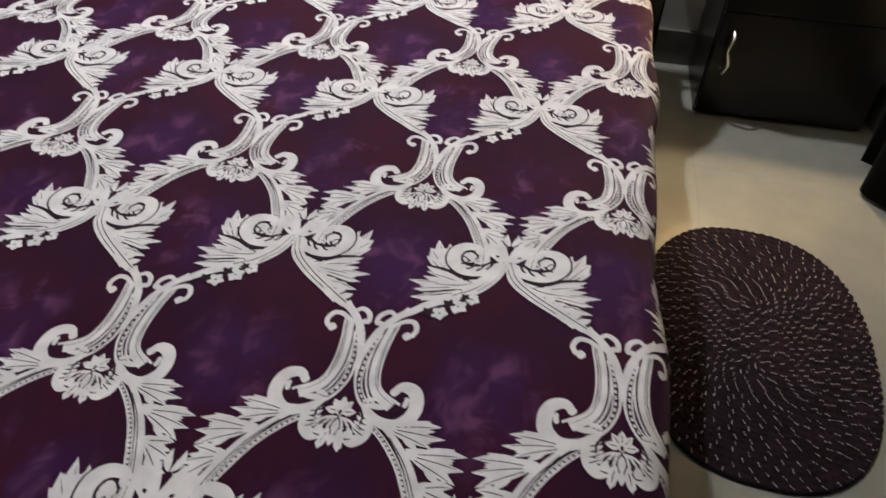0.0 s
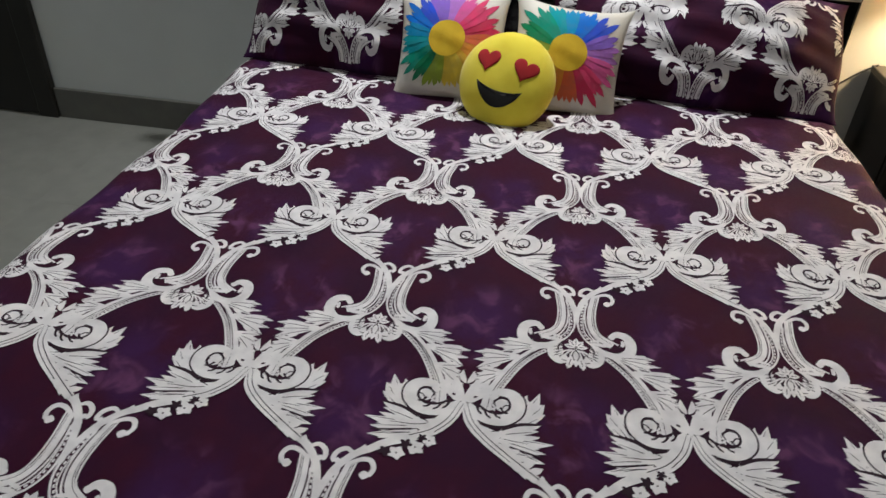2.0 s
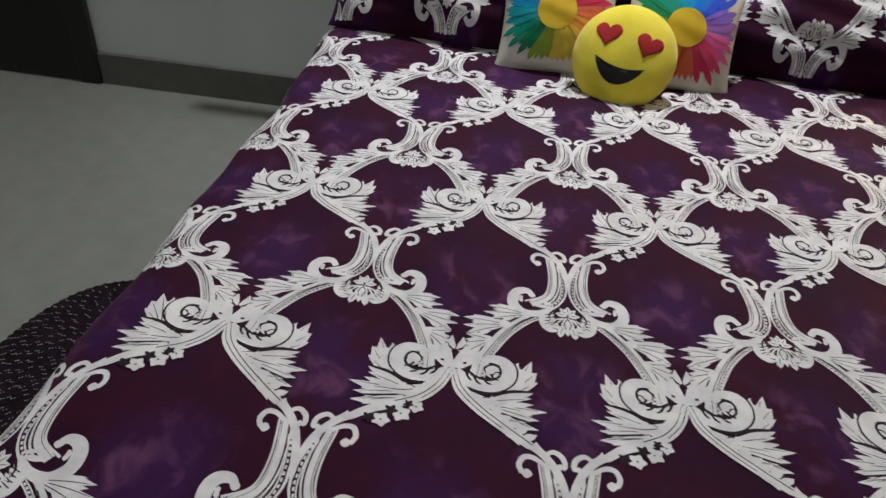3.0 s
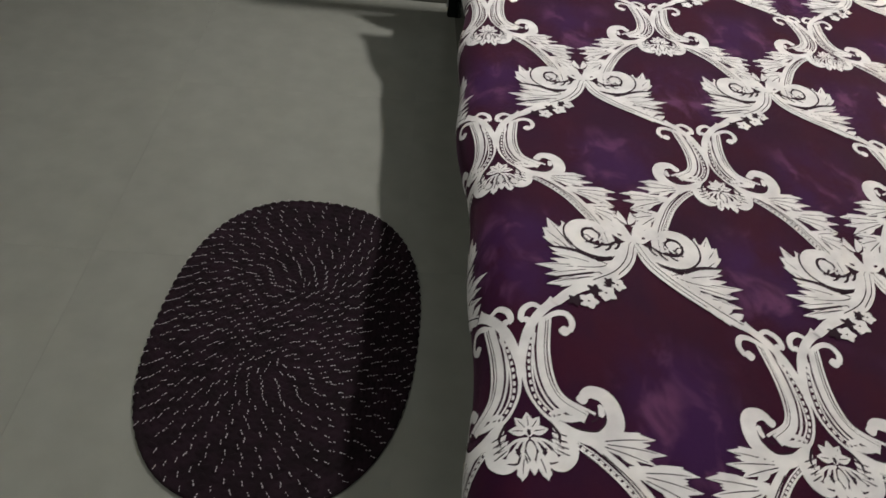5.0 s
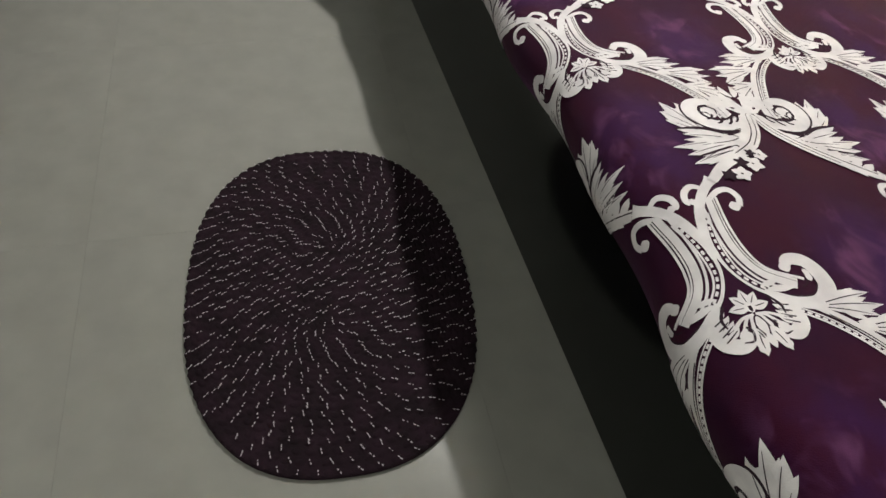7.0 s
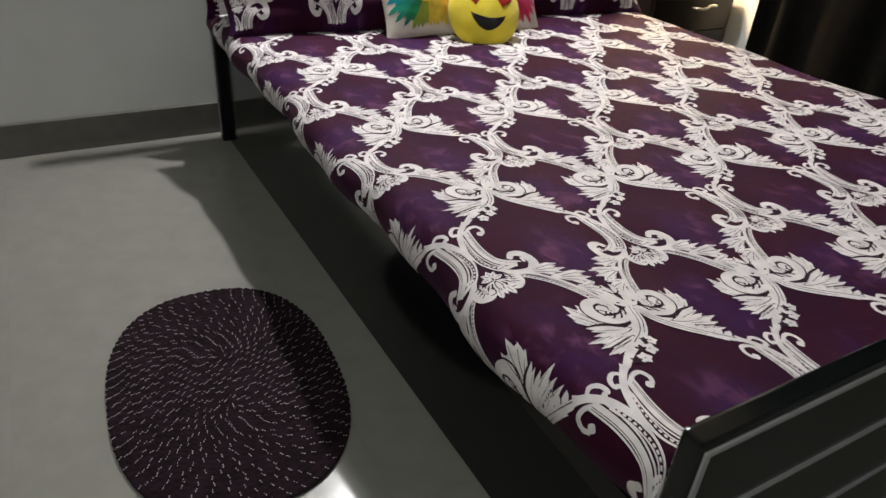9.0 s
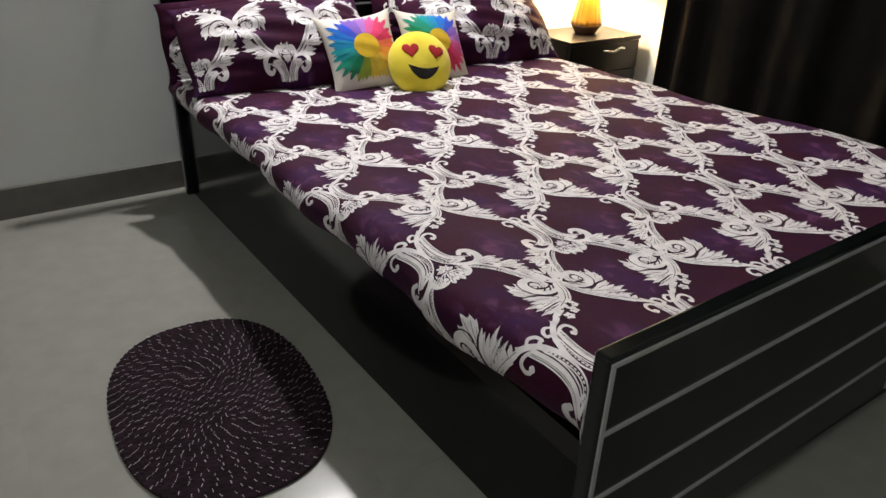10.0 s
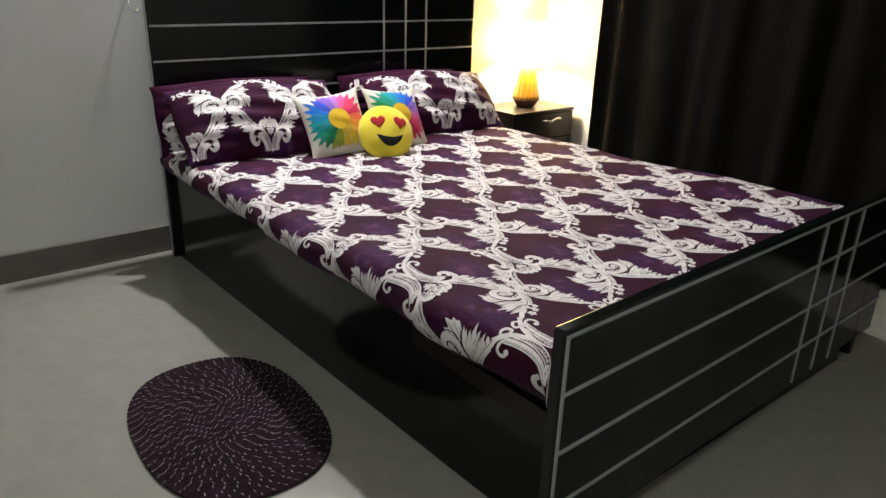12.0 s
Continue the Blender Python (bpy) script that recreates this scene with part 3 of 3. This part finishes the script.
U = np.arange(-0.188, 1.6201, 0.009)
V = np.arange(-0.52, HEAD_Y - 0.004, 0.010)
grid = np.stack(np.meshgrid(U, V), -1).reshape(-1, 2)
nu = len(U)
cells = [(j * nu + i, j * nu + i + 1, (j + 1) * nu + i + 1, (j + 1) * nu + i) for j in range(len(V) - 1) for i in range(nu - 1)]
bedsheet = obj("bedsheet", sheet_points(grid), cells, CLOTH, None, uv=grid / np.array([REPEAT_X, REPEAT_Y]))
tagged(bedsheet, "plum purple cotton bedsheet with white ogee scroll print", "bedsheet")
print_mesh("print", lambda q: sheet_surface(askew(q)), lambda q: (q[:, 0] > -0.115) & (q[:, 0] < 1.55) & (q[:, 1] > -0.51) & (q[:, 1] < HEAD_Y - 0.01), range(-1, 7), range(-2, 6), bedsheet)


# ---- pillows ----
def pillow_maker(w, h, thick, pinch=0.05, wrinkle=0.006, seed=0.0, soft=0.62, arch=0.0):
    def height(x, y):
        s, t = np.clip(np.abs(x) / w, 0, 1), np.clip(np.abs(y) / h, 0, 1)
        return thick * np.power(np.clip(1 - s ** 2.2, 0, 1), soft) * np.power(np.clip(1 - t ** 2.0, 0, 1), soft) \
            + wrinkle * np.sin(9 * x / w + 3 * np.sin(4 * y / h + seed)) * (1 - s ** 2) * (1 - t ** 2) * 0.6 + wrinkle * 0.5 * np.sin(17 * y / h + 5 * x / w + seed) * (1 - s ** 4) * (1 - t ** 4)

    def front(q, back=False):
        x, y = q[:, 0], q[:, 1]
        z = height(x, y)
        s, t = x / w, y / h
        px = x * (1 - pinch * (1 - t ** 2)) * (1 - 0.5 * arch * t ** 2)
        py = y * (1 - pinch * (1 - s ** 2) * 1.3) * (1 - arch * s ** 2) - 0.10 * arch * h * s ** 4
        ear = 1 + 0.07 * np.abs(s * t) ** 5
        return np.stack([px * ear, py * ear, -0.85 * z if back else z], 1)

    return front


def pillow_mesh(name, front, w, h, mat, parent=None, uv_flip=-1.0, n=44):
    s = np.sin(np.linspace(-1, 1, n) * math.pi / 2)
    g = np.stack(np.meshgrid(s * w, s * h), -1).reshape(-1, 2)
    a, b = front(g), front(g, True)
    faces = []
    for j in range(n - 1):
        for i in range(n - 1):
            k = j * n + i
            faces.append((k, k + 1, k + n + 1, k + n))
            faces.append((n * n + k, n * n + k + n, n * n + k + n + 1, n * n + k + 1))
    edge = [i for i in range(n)] + [j * n + n - 1 for j in range(1, n)] + [(n - 1) * n + i for i in range(n - 2, -1, -1)] + [j * n for j in range(n - 2, 0, -1)]
    for p, q in zip(edge, edge[1:] + edge[:1]):
        faces.append((p, n * n + p, n * n + q, q))
    uv = np.concatenate([g, g]) / np.array([REPEAT_X, uv_flip * REPEAT_Y])
    return obj(name, np.concatenate([a, b]), faces, mat, parent, uv=uv)


def surface_of(front):
    def surface(q):
        p = front(q)
        e = 0.002
        n = np.cross(front(q + [e, 0]) - p, front(q + [0, e]) - p)
        return p, n / (np.linalg.norm(n, axis=1)[:, None] + 1e-12)
    return surface


def bed_pillow(label, m, w, h, thick, seed, origin):
    front = pillow_maker(w, h, thick, pinch=0.02, wrinkle=0.009, seed=seed, soft=0.60, arch=0.15)
    ob = pillow_mesh("pillow", front, w, h, CLOTH)
    tagged(ob, label, "pillow", "pillows on the bed")
    print_mesh("print", surface_of(front), lambda q: (np.abs(q[:, 0]) < 0.965 * w) & (q[:, 1] > -0.95 * h) & (q[:, 1] < 0.86 * h), range(-2, 3), range(-2, 3), ob, flip=-1.0, lift=0.0012, origin=origin)
    ob.matrix_world = m
    return ob


bed_pillow("plum pillow with white scroll print leaning on the headboard", pose(0.285, 1.408, 0.590, 43, 0, -4) @ pose(0, 0, 0, 0, 0, 1.0), 0.338, 0.185, 0.105, 0.4, (-0.026, -0.172))
bed_pillow("plum pillow with white scroll print near the table lamp", pose(1.135, 1.412, 0.582, 43, 0, -2) @ pose(0, 0, 0, 0, 0, -2), 0.340, 0.180, 0.105, 2.1, (-0.022, -0.168))
bed_pillow("plum pillow standing behind the front pillow", pose(0.275, 1.596, 0.582, 76, 0, 0), 0.345, 0.145, 0.045, 3.3, (0.10, 0.15))
bed_pillow("plum pillow standing behind the front pillow", pose(1.08, 1.592, 0.572, 76, 0, -1), 0.335, 0.145, 0.045, 1.3, (0.05, 0.15))

PETAL_COLOURS = [(0.62, 0.03, 0.10), (0.75, 0.05, 0.16), (0.70, 0.10, 0.32), (0.42, 0.16, 0.55), (0.24, 0.12, 0.55), (0.03, 0.08, 0.60), (0.01, 0.16, 0.62), (0.01, 0.26, 0.50),
                 (0.01, 0.32, 0.36), (0.01, 0.30, 0.20), (0.01, 0.22, 0.09), (0.30, 0.38, 0.04), (0.70, 0.50, 0.05), (0.75, 0.55, 0.06), (0.78, 0.46, 0.05), (0.75, 0.30, 0.05), (0.70, 0.14, 0.06)]
PETALS = [material("petal_print", c, 0.8, gloss=0.15, second=tuple(v * 0.75 + 0.03 for v in c), scale=45) for c in PETAL_COLOURS]


def flower_cushion(label, m, half, centre, turn, step):
    front = pillow_maker(half, half, 0.055, pinch=0.07, wrinkle=0.0015, seed=turn)
    ob = pillow_mesh("cushion", front, half, half, CREAM, n=60)
    tagged(ob, label, "cushion", "flower cushions")
    surface = surface_of(front)
    count = 28
    for layer, (r0, r1, wide, lift) in enumerate(((0.042, 0.142, 0.024, 0.0011), (0.042, 0.120, 0.016, 0.0017))):
        for k in range(count):
            a = 2 * math.pi * (k + 0.5 * layer) / count
            t = np.linspace(0, 1, 9)
            w = wide * np.sqrt(np.clip(np.sin(math.pi * (0.18 + 0.82 * t)), 0, 1)) * (0.45 + 0.6 * t)
            room = min((0.95 * half - math.copysign(c, v) * (1 if c * v > 0 else -1)) / max(abs(v), 1e-6) for c, v in zip(centre, (math.cos(a), math.sin(a))))
            reach = min(r1 * (1 + 0.05 * math.sin(k * 2.4 + turn)), room)
            rr = r0 + (reach - r0) * t
            d = np.array([math.cos(a), math.sin(a)])
            nrm = np.array([-d[1], d[0]])
            q = np.stack([np.array(centre) + rr[:, None] * d + nrm * w[:, None] / 2, np.array(centre) + rr[:, None] * d - nrm * w[:, None] / 2], 1).reshape(-1, 2)
            q = np.clip(q, -0.96 * half, 0.96 * half)
            p, n = surface(q)
            faces = [(2 * i, 2 * i + 1, 2 * i + 3, 2 * i + 2) for i in range(8)]
            hue = int((step * (a / (2 * math.pi)) + turn) % 1 * len(PETALS))
            obj("petal", p + n * (lift + 0.00012 * (k % 3)), faces, PETALS[hue], ob)
    ring = np.linspace(0, 2 * math.pi, 37)[:-1]
    q = np.concatenate([[centre]] + [np.array(centre) + r * np.stack([np.cos(ring), np.sin(ring)], 1) for r in (0.012, 0.024, 0.036, 0.047)])
    p, n = surface(q)
    fan = [(0, 1 + i, 1 + (i + 1) % 36) for i in range(36)] + [(1 + r * 36 + i, 37 + r * 36 + i, 37 + r * 36 + (i + 1) % 36, 1 + r * 36 + (i + 1) % 36) for r in range(3) for i in range(36)]
    obj("flower_heart", p + n * 0.0028, fan, GOLD, ob, "mustard yellow flower centre")
    ob.matrix_world = m
    return ob


flower_cushion("square cream cushion with a rainbow daisy print", pose(0.518, 1.248, 0.570, 58, -4, -4), 0.135, (0.000, 0.008), -0.028, 1.0)
flower_cushion("square cream cushion with a rainbow daisy print", pose(0.800, 1.232, 0.568, 58, 5, 4), 0.134, (-0.006, 0.008), 0.194, 1.0)


def smiley_cushion(m):
    R, T = 0.113, 0.053

    def dome(q):
        r = np.linalg.norm(q, axis=1) / R
        z = T * np.power(np.clip(1 - r ** 2.3, 0, 1), 0.55) + 0.0012 * np.sin(60 * q[:, 0]) * np.sin(52 * q[:, 1])
        return np.stack([q[:, 0], q[:, 1], z], 1)

    verts, faces, n, rings = [], [], 56, 16
    for side in (1, -1):
        base = len(verts)
        rad = R * np.sin(np.linspace(0, 1, rings + 1)[1:] * math.pi / 2)
        pts = np.concatenate([[(0.0, 0.0)]] + [r * np.stack([np.cos(np.linspace(0, 2 * math.pi, n, endpoint=False)), np.sin(np.linspace(0, 2 * math.pi, n, endpoint=False))], 1) for r in rad])
        d = dome(pts)
        d[:, 2] *= side
        verts += list(d)
        for i in range(n):
            j = (i + 1) % n
            faces.append((base, base + 1 + i, base + 1 + j)[::side])
            for k in range(rings - 1):
                a = base + 1 + k * n
                faces.append((a + i, a + n + i, a + n + j, a + j)[::side])
    ob = obj("smiley_cushion", verts, faces, YELLOW)
    tagged(ob, "round yellow plush smiling face cushion with red heart eyes", "cushion")
    surface = surface_of(dome)

    def patch(name, outline, mat, label, lift):
        c = outline.mean(0)
        rings = [c + (outline - c) * f for f in (0.0001, 0.25, 0.5, 0.75, 0.93, 1.0)]
        q = np.concatenate(rings)
        p, nn = surface(q)
        k = len(outline)
        p = p + nn * np.repeat([lift] * 5 + [0.0003], k)[:, None]
        fs = [(a * k + i, (a + 1) * k + i, (a + 1) * k + (i + 1) % k, a * k + (i + 1) % k) for a in range(5) for i in range(k)]
        obj(name, p, fs, mat, ob, label)

    t = np.linspace(0, 2 * math.pi, 40, endpoint=False)
    heart = np.stack([16 * np.sin(t) ** 3, 13 * np.cos(t) - 5 * np.cos(2 * t) - 2 * np.cos(3 * t) - np.cos(4 * t)], 1) / 16
    for cx, tilt in ((-0.045, 0.10), (0.045, -0.10)):
        rot = np.array([[math.cos(tilt), -math.sin(tilt)], [math.sin(tilt), math.cos(tilt)]])
        patch("heart", heart @ rot.T * 0.0285 + np.array([cx, 0.032]), HEART, "red felt heart eye", 0.0022)
    s = np.linspace(-1, 1, 20)
    top = np.stack([s * 0.055, -0.030 + 0.012 * s ** 2], 1)
    bottom = np.stack([s[::-1] * 0.055, -0.030 + 0.012 * s ** 2 - 0.036 * np.power(1 - s ** 2, 0.75)], 1)
    patch("mouth", np.concatenate([top, bottom[1:-1]]), MOUTH, "black felt smiling mouth", 0.0016)
    ob.matrix_world = m
    return ob


smiley_cushion(pose(0.670, 1.118, 0.544, 60, 6, -16))


# ---- braided rugs ----
def braided_rug(label, rx, ry):
    """An oval of coiled braid: rows of slanted rope stitches, each with a pale thread."""
    root = thing("braided_rug", label, "rug", "braided oval rugs")
    n = 96

    def oval(f, a):
        c, s = math.cos(a), math.sin(a)
        p = 2.0 + 0.5 * f
        k = (abs(c) ** p + abs(s) ** p) ** (-1 / p)
        core = ry - rx * 0.86
        return Vector((f * rx * k * c, f * (ry - core * (1 - f)) * k * s + core * (1 - f) * math.tanh(3 * s) * 0.55, 0))

    bm = bmesh.new()
    rims = [[bm.verts.new(oval(f, 2 * math.pi * i / n) + Vector((0, 0, z))) for i in range(n)] for f, z in ((0.985, 0.0005), (1.0, 0.004), (0.99, 0.0075))]
    for a, b in zip(rims, rims[1:]):
        for i in range(n):
            j = (i + 1) % n
            bm.faces.new((a[i], a[j], b[j], b[i]))
    bm.faces.new(rims[-1])
    bm.faces.new(rims[0])
    part("backing", bm, RUG, root)
    sv, sf, tv, tf = [], [], [], []
    rows = 25
    coil, wound, STEP = 0.0, 0.0, 0.0283
    rnd = random.Random(5)
    for r in range(rows):
        f = (r + 0.55) / rows
        ring = [oval(f, 2 * math.pi * i / 360) for i in range(361)]
        dist = [0.0]
        for a, b in zip(ring, ring[1:]):
            dist.append(dist[-1] + (b - a).length)
        count = max(6, int(dist[-1] / 0.0190))
        slant = 1 if r % 2 else -1
        i = 0
        for k in range(count):
            at = dist[-1] * (k + 0.5) / count
            while i < 359 and dist[i + 1] < at:
                i += 1
            c = ring[i].lerp(ring[i + 1], (at - dist[i]) / max(1e-6, dist[i + 1] - dist[i]))
            d = (ring[i + 1] - ring[i]).normalized()
            nrm = Vector((-d.y, d.x, 0))
            along = (d + nrm * 0.45 * slant).normalized()
            across = Vector((-along.y, along.x, 0))
            b = len(sv)
            h = 0.0105 + rnd.uniform(-0.001, 0.001)
            for da, dc, z in ((-0.011, 0, 0.006), (-0.0035, -0.0056, 0.007), (0.0035, -0.0056, 0.007), (0.011, 0, 0.006), (0.0035, 0.0056, 0.007), (-0.0035, 0.0056, 0.007), (-0.006, 0, h), (0.006, 0, h)):
                sv.append(c + along * da + across * dc + Vector((0, 0, z)))
            sf.extend([(b, b + 1, b + 6), (b + 1, b + 2, b + 7, b + 6), (b + 2, b + 3, b + 7), (b + 3, b + 4, b + 7), (b + 4, b + 5, b + 6, b + 7), (b + 5, b, b + 6)])
        # a pale stitch at even steps of the coiled braid
        while wound < coil + dist[-1]:
            at = dist[-1] - (wound - coil)
            wound += STEP
            i = min(358, max(0, int(np.searchsorted(dist, at)) - 1))
            c = ring[i].lerp(ring[i + 1], (at - dist[i]) / max(1e-6, dist[i + 1] - dist[i]))
            d = (ring[i + 1] - ring[i]).normalized()
            nrm = Vector((-d.y, d.x, 0))
            lean = (nrm * 0.85 - d * (0.45 + rnd.uniform(-0.2, 0.2))).normalized()
            lc = Vector((-lean.y, lean.x, 0))
            if rnd.random() < 0.10:
                continue
            for part_of in (-1, 1):
                long, wide = rnd.uniform(0.0010, 0.0024), rnd.uniform(0.0006, 0.0010)
                o = c + lean * 0.0027 * part_of + d * rnd.uniform(-0.0012, 0.0012)
                b = len(tv)
                for da, dc in ((-long, -wide), (long, -wide), (long, wide), (-long, wide)):
                    tv.append(o + lean * da + lc * dc + Vector((0, 0, 0.0122)))
                tf.append((b, b + 1, b + 2, b + 3))
        coil += dist[-1]
    tagged(obj("braid", sv, sf, RUG, root, "dark plum braided yarn"), kind="stuff")
    tagged(obj("thread", tv, tf, FLECK, root, "pale thread flecks", smooth=False), kind="stuff")
    return root


rug = braided_rug("oval dark plum braided rug beside the bed", 0.233, 0.342)
rug.location = (-0.318, 0.418, 0)
rug.rotation_euler = (0, 0, radians(-3))
other = copy_thing(rug, pose(1.770, 0.590, 0, 0, 0, -4))
tagged(other, "oval dark plum braided rug near the nightstand")


# ---- nightstand, lamp, curtain ----
NX0, NX1, NY0, NY1, NZ = 1.690, 2.150, 1.445, 1.748, 0.470
stand = thing("nightstand", "dark wenge nightstand with a drawer and a door", "nightstand", at=((NX0 + NX1) / 2, 1.6, 0))
child("body", box(NX0, NX1, NY0 + 0.019, NY1, 0.0, NZ - 0.019, 0.002), WENGE, stand)
child("tabletop", box(NX0 - 0.004, NX1 + 0.004, NY0 - 0.003, NY1, NZ - 0.018, NZ, 0.003), WENGE, stand)
drawer = child("drawer", box(NX0 + 0.003, NX1 - 0.003, NY0, NY0 + 0.018, 0.315, NZ - 0.021, 0.002), WENGE, stand)
cupboard = child("door", box(NX0 + 0.003, NX1 - 0.003, NY0, NY0 + 0.018, 0.012, 0.311, 0.002), WENGE, stand)


def wave_handle(p, q, normal):
    """A curved flat pull between two fixing points."""
    p, q, normal = Vector(p), Vector(q), Vector(normal)
    side = (q - p).cross(normal).normalized()
    return tube([p, p.lerp(q, 0.12) + normal * 0.02, p.lerp(q, 0.35) + normal * 0.024 + side * 0.006, p.lerp(q, 0.65) + normal * 0.024 - side * 0.006, q - (q - p) * 0.12 + normal * 0.02, q], 0.0055)


child("handle", wave_handle((1.905, NY0, 0.414), (2.040, NY0, 0.422), (0, -1, 0)), CHROME, drawer, "curved steel pull", True)
child("handle", wave_handle((1.730, NY0, 0.135), (1.733, NY0, 0.262), (0, -1, 0)), CHROME, cupboard, "curved steel pull", True)

LX, LY = 1.925, 1.600
table_lamp = thing("table_lamp", "lit table lamp with ribbed amber base on the nightstand", "lamp", at=(LX, LY, NZ))
part("foot", lathe([(0.046, 0.0005), (0.050, 0.004), (0.072, 0.036), (0.074, 0.042)], 40), BROWN, table_lamp, "brown tapered foot", True)
part("base", lathe([(0.074, 0.043), (0.070, 0.06), (0.060, 0.11), (0.047, 0.17), (0.036, 0.205), (0.028, 0.215)], 96, 16, 0.035), AMBER, table_lamp, "ribbed amber body", True)
part("neck", lathe([(0.010, 0.2155), (0.010, 0.30)], 16), CHROME, table_lamp, "", True)
bm = bmesh.new()
n = 48
rims = [[bm.verts.new((r * math.cos(2 * math.pi * i / n), r * math.sin(2 * math.pi * i / n), z)) for i in range(n)] for r, z in ((0.150, 0.228), (0.095, 0.440), (0.093, 0.440), (0.148, 0.228))]
for a, b in ((0, 1), (1, 2), (2, 3), (3, 0)):
    for i in range(n):
        j = (i + 1) % n
        bm.faces.new((rims[a][i], rims[a][j], rims[b][j], rims[b][i]))
shade = part("shade", bm, SHADE, table_lamp, "glowing cream lamp shade", True)

cord = thing("power_cord", "thin black power cord with plug by the nightstand", "power cord", at=(1.6, 1.7, 0.47))
child("wire", tube([(1.700, 1.735, 0.474), (1.66, 1.742, 0.445), (1.605, 1.745, 0.395), (1.585, 1.745, 0.37)], 0.003), BLACK, cord, "", True)
child("plug", box(1.560, 1.600, 1.728, 1.759, 0.345, 0.372, 0.005), BLACK, cord)


def curtain(x, y0, y1, z0, z1):
    ys = np.arange(y0, y1, 0.006)
    zs = np.linspace(z0, z1, 40)
    verts, faces = [], []
    for z in zs:
        h = (z - z0) / (z1 - z0)
        for y in ys:
            s = (y - y0)
            fold = 0.028 * math.sin(s * 23 + 1.6 * math.sin(s * 5.3) + 0.3 * math.sin(4 * h)) + 0.009 * math.sin(s * 41 + 2 * h)
            verts.append((x + fold * (1.15 - 0.35 * h), y + 0.010 * math.sin(h * 3 + s * 11), z))
    k = len(ys)
    for j in range(len(zs) - 1):
        for i in range(k - 1):
            faces.append((j * k + i, j * k + i + 1, (j + 1) * k + i + 1, (j + 1) * k + i))
    ob = obj("curtain", verts, faces, CURTAIN)
    mod = ob.modifiers.new("cloth", "SOLIDIFY")
    mod.thickness = 0.003
    return tagged(ob, "dark brown pleated floor-length curtain", "curtain")


curtain(2.130, -1.25, 1.30, 0.012, 2.42)

# wire hook on the wall beside the headboard
hook = thing("wall_hook", "small steel hook on the wall", "hook", at=(-0.05, WALL_Y, 1.0))
child("wire", tube([(-0.062, WALL_Y - 0.002, 1.045), (-0.066, WALL_Y - 0.012, 1.01), (-0.058, WALL_Y - 0.02, 0.982), (-0.044, WALL_Y - 0.022, 0.972), (-0.036, WALL_Y - 0.02, 0.985)], 0.0028), CHROME, hook, "", True)

# ---- floor tiles ----
SIZE = 0.60
tile_bm = box(0, SIZE - 0.0003, 0, SIZE - 0.0003, -0.006, 0.0, 0.0001, 1)
tile_me = bpy.data.meshes.new("tile")
tile_bm.to_mesh(tile_me)
tile_bm.free()
tile_me.materials.append(TILE)
for i in range(-5, 5):
    for j in range(-6, 5):
        ob = new("tile", tile_me)
        ob.parent = floor
        ob.location = (-0.117 + i * SIZE, -0.02 + j * SIZE, 0)
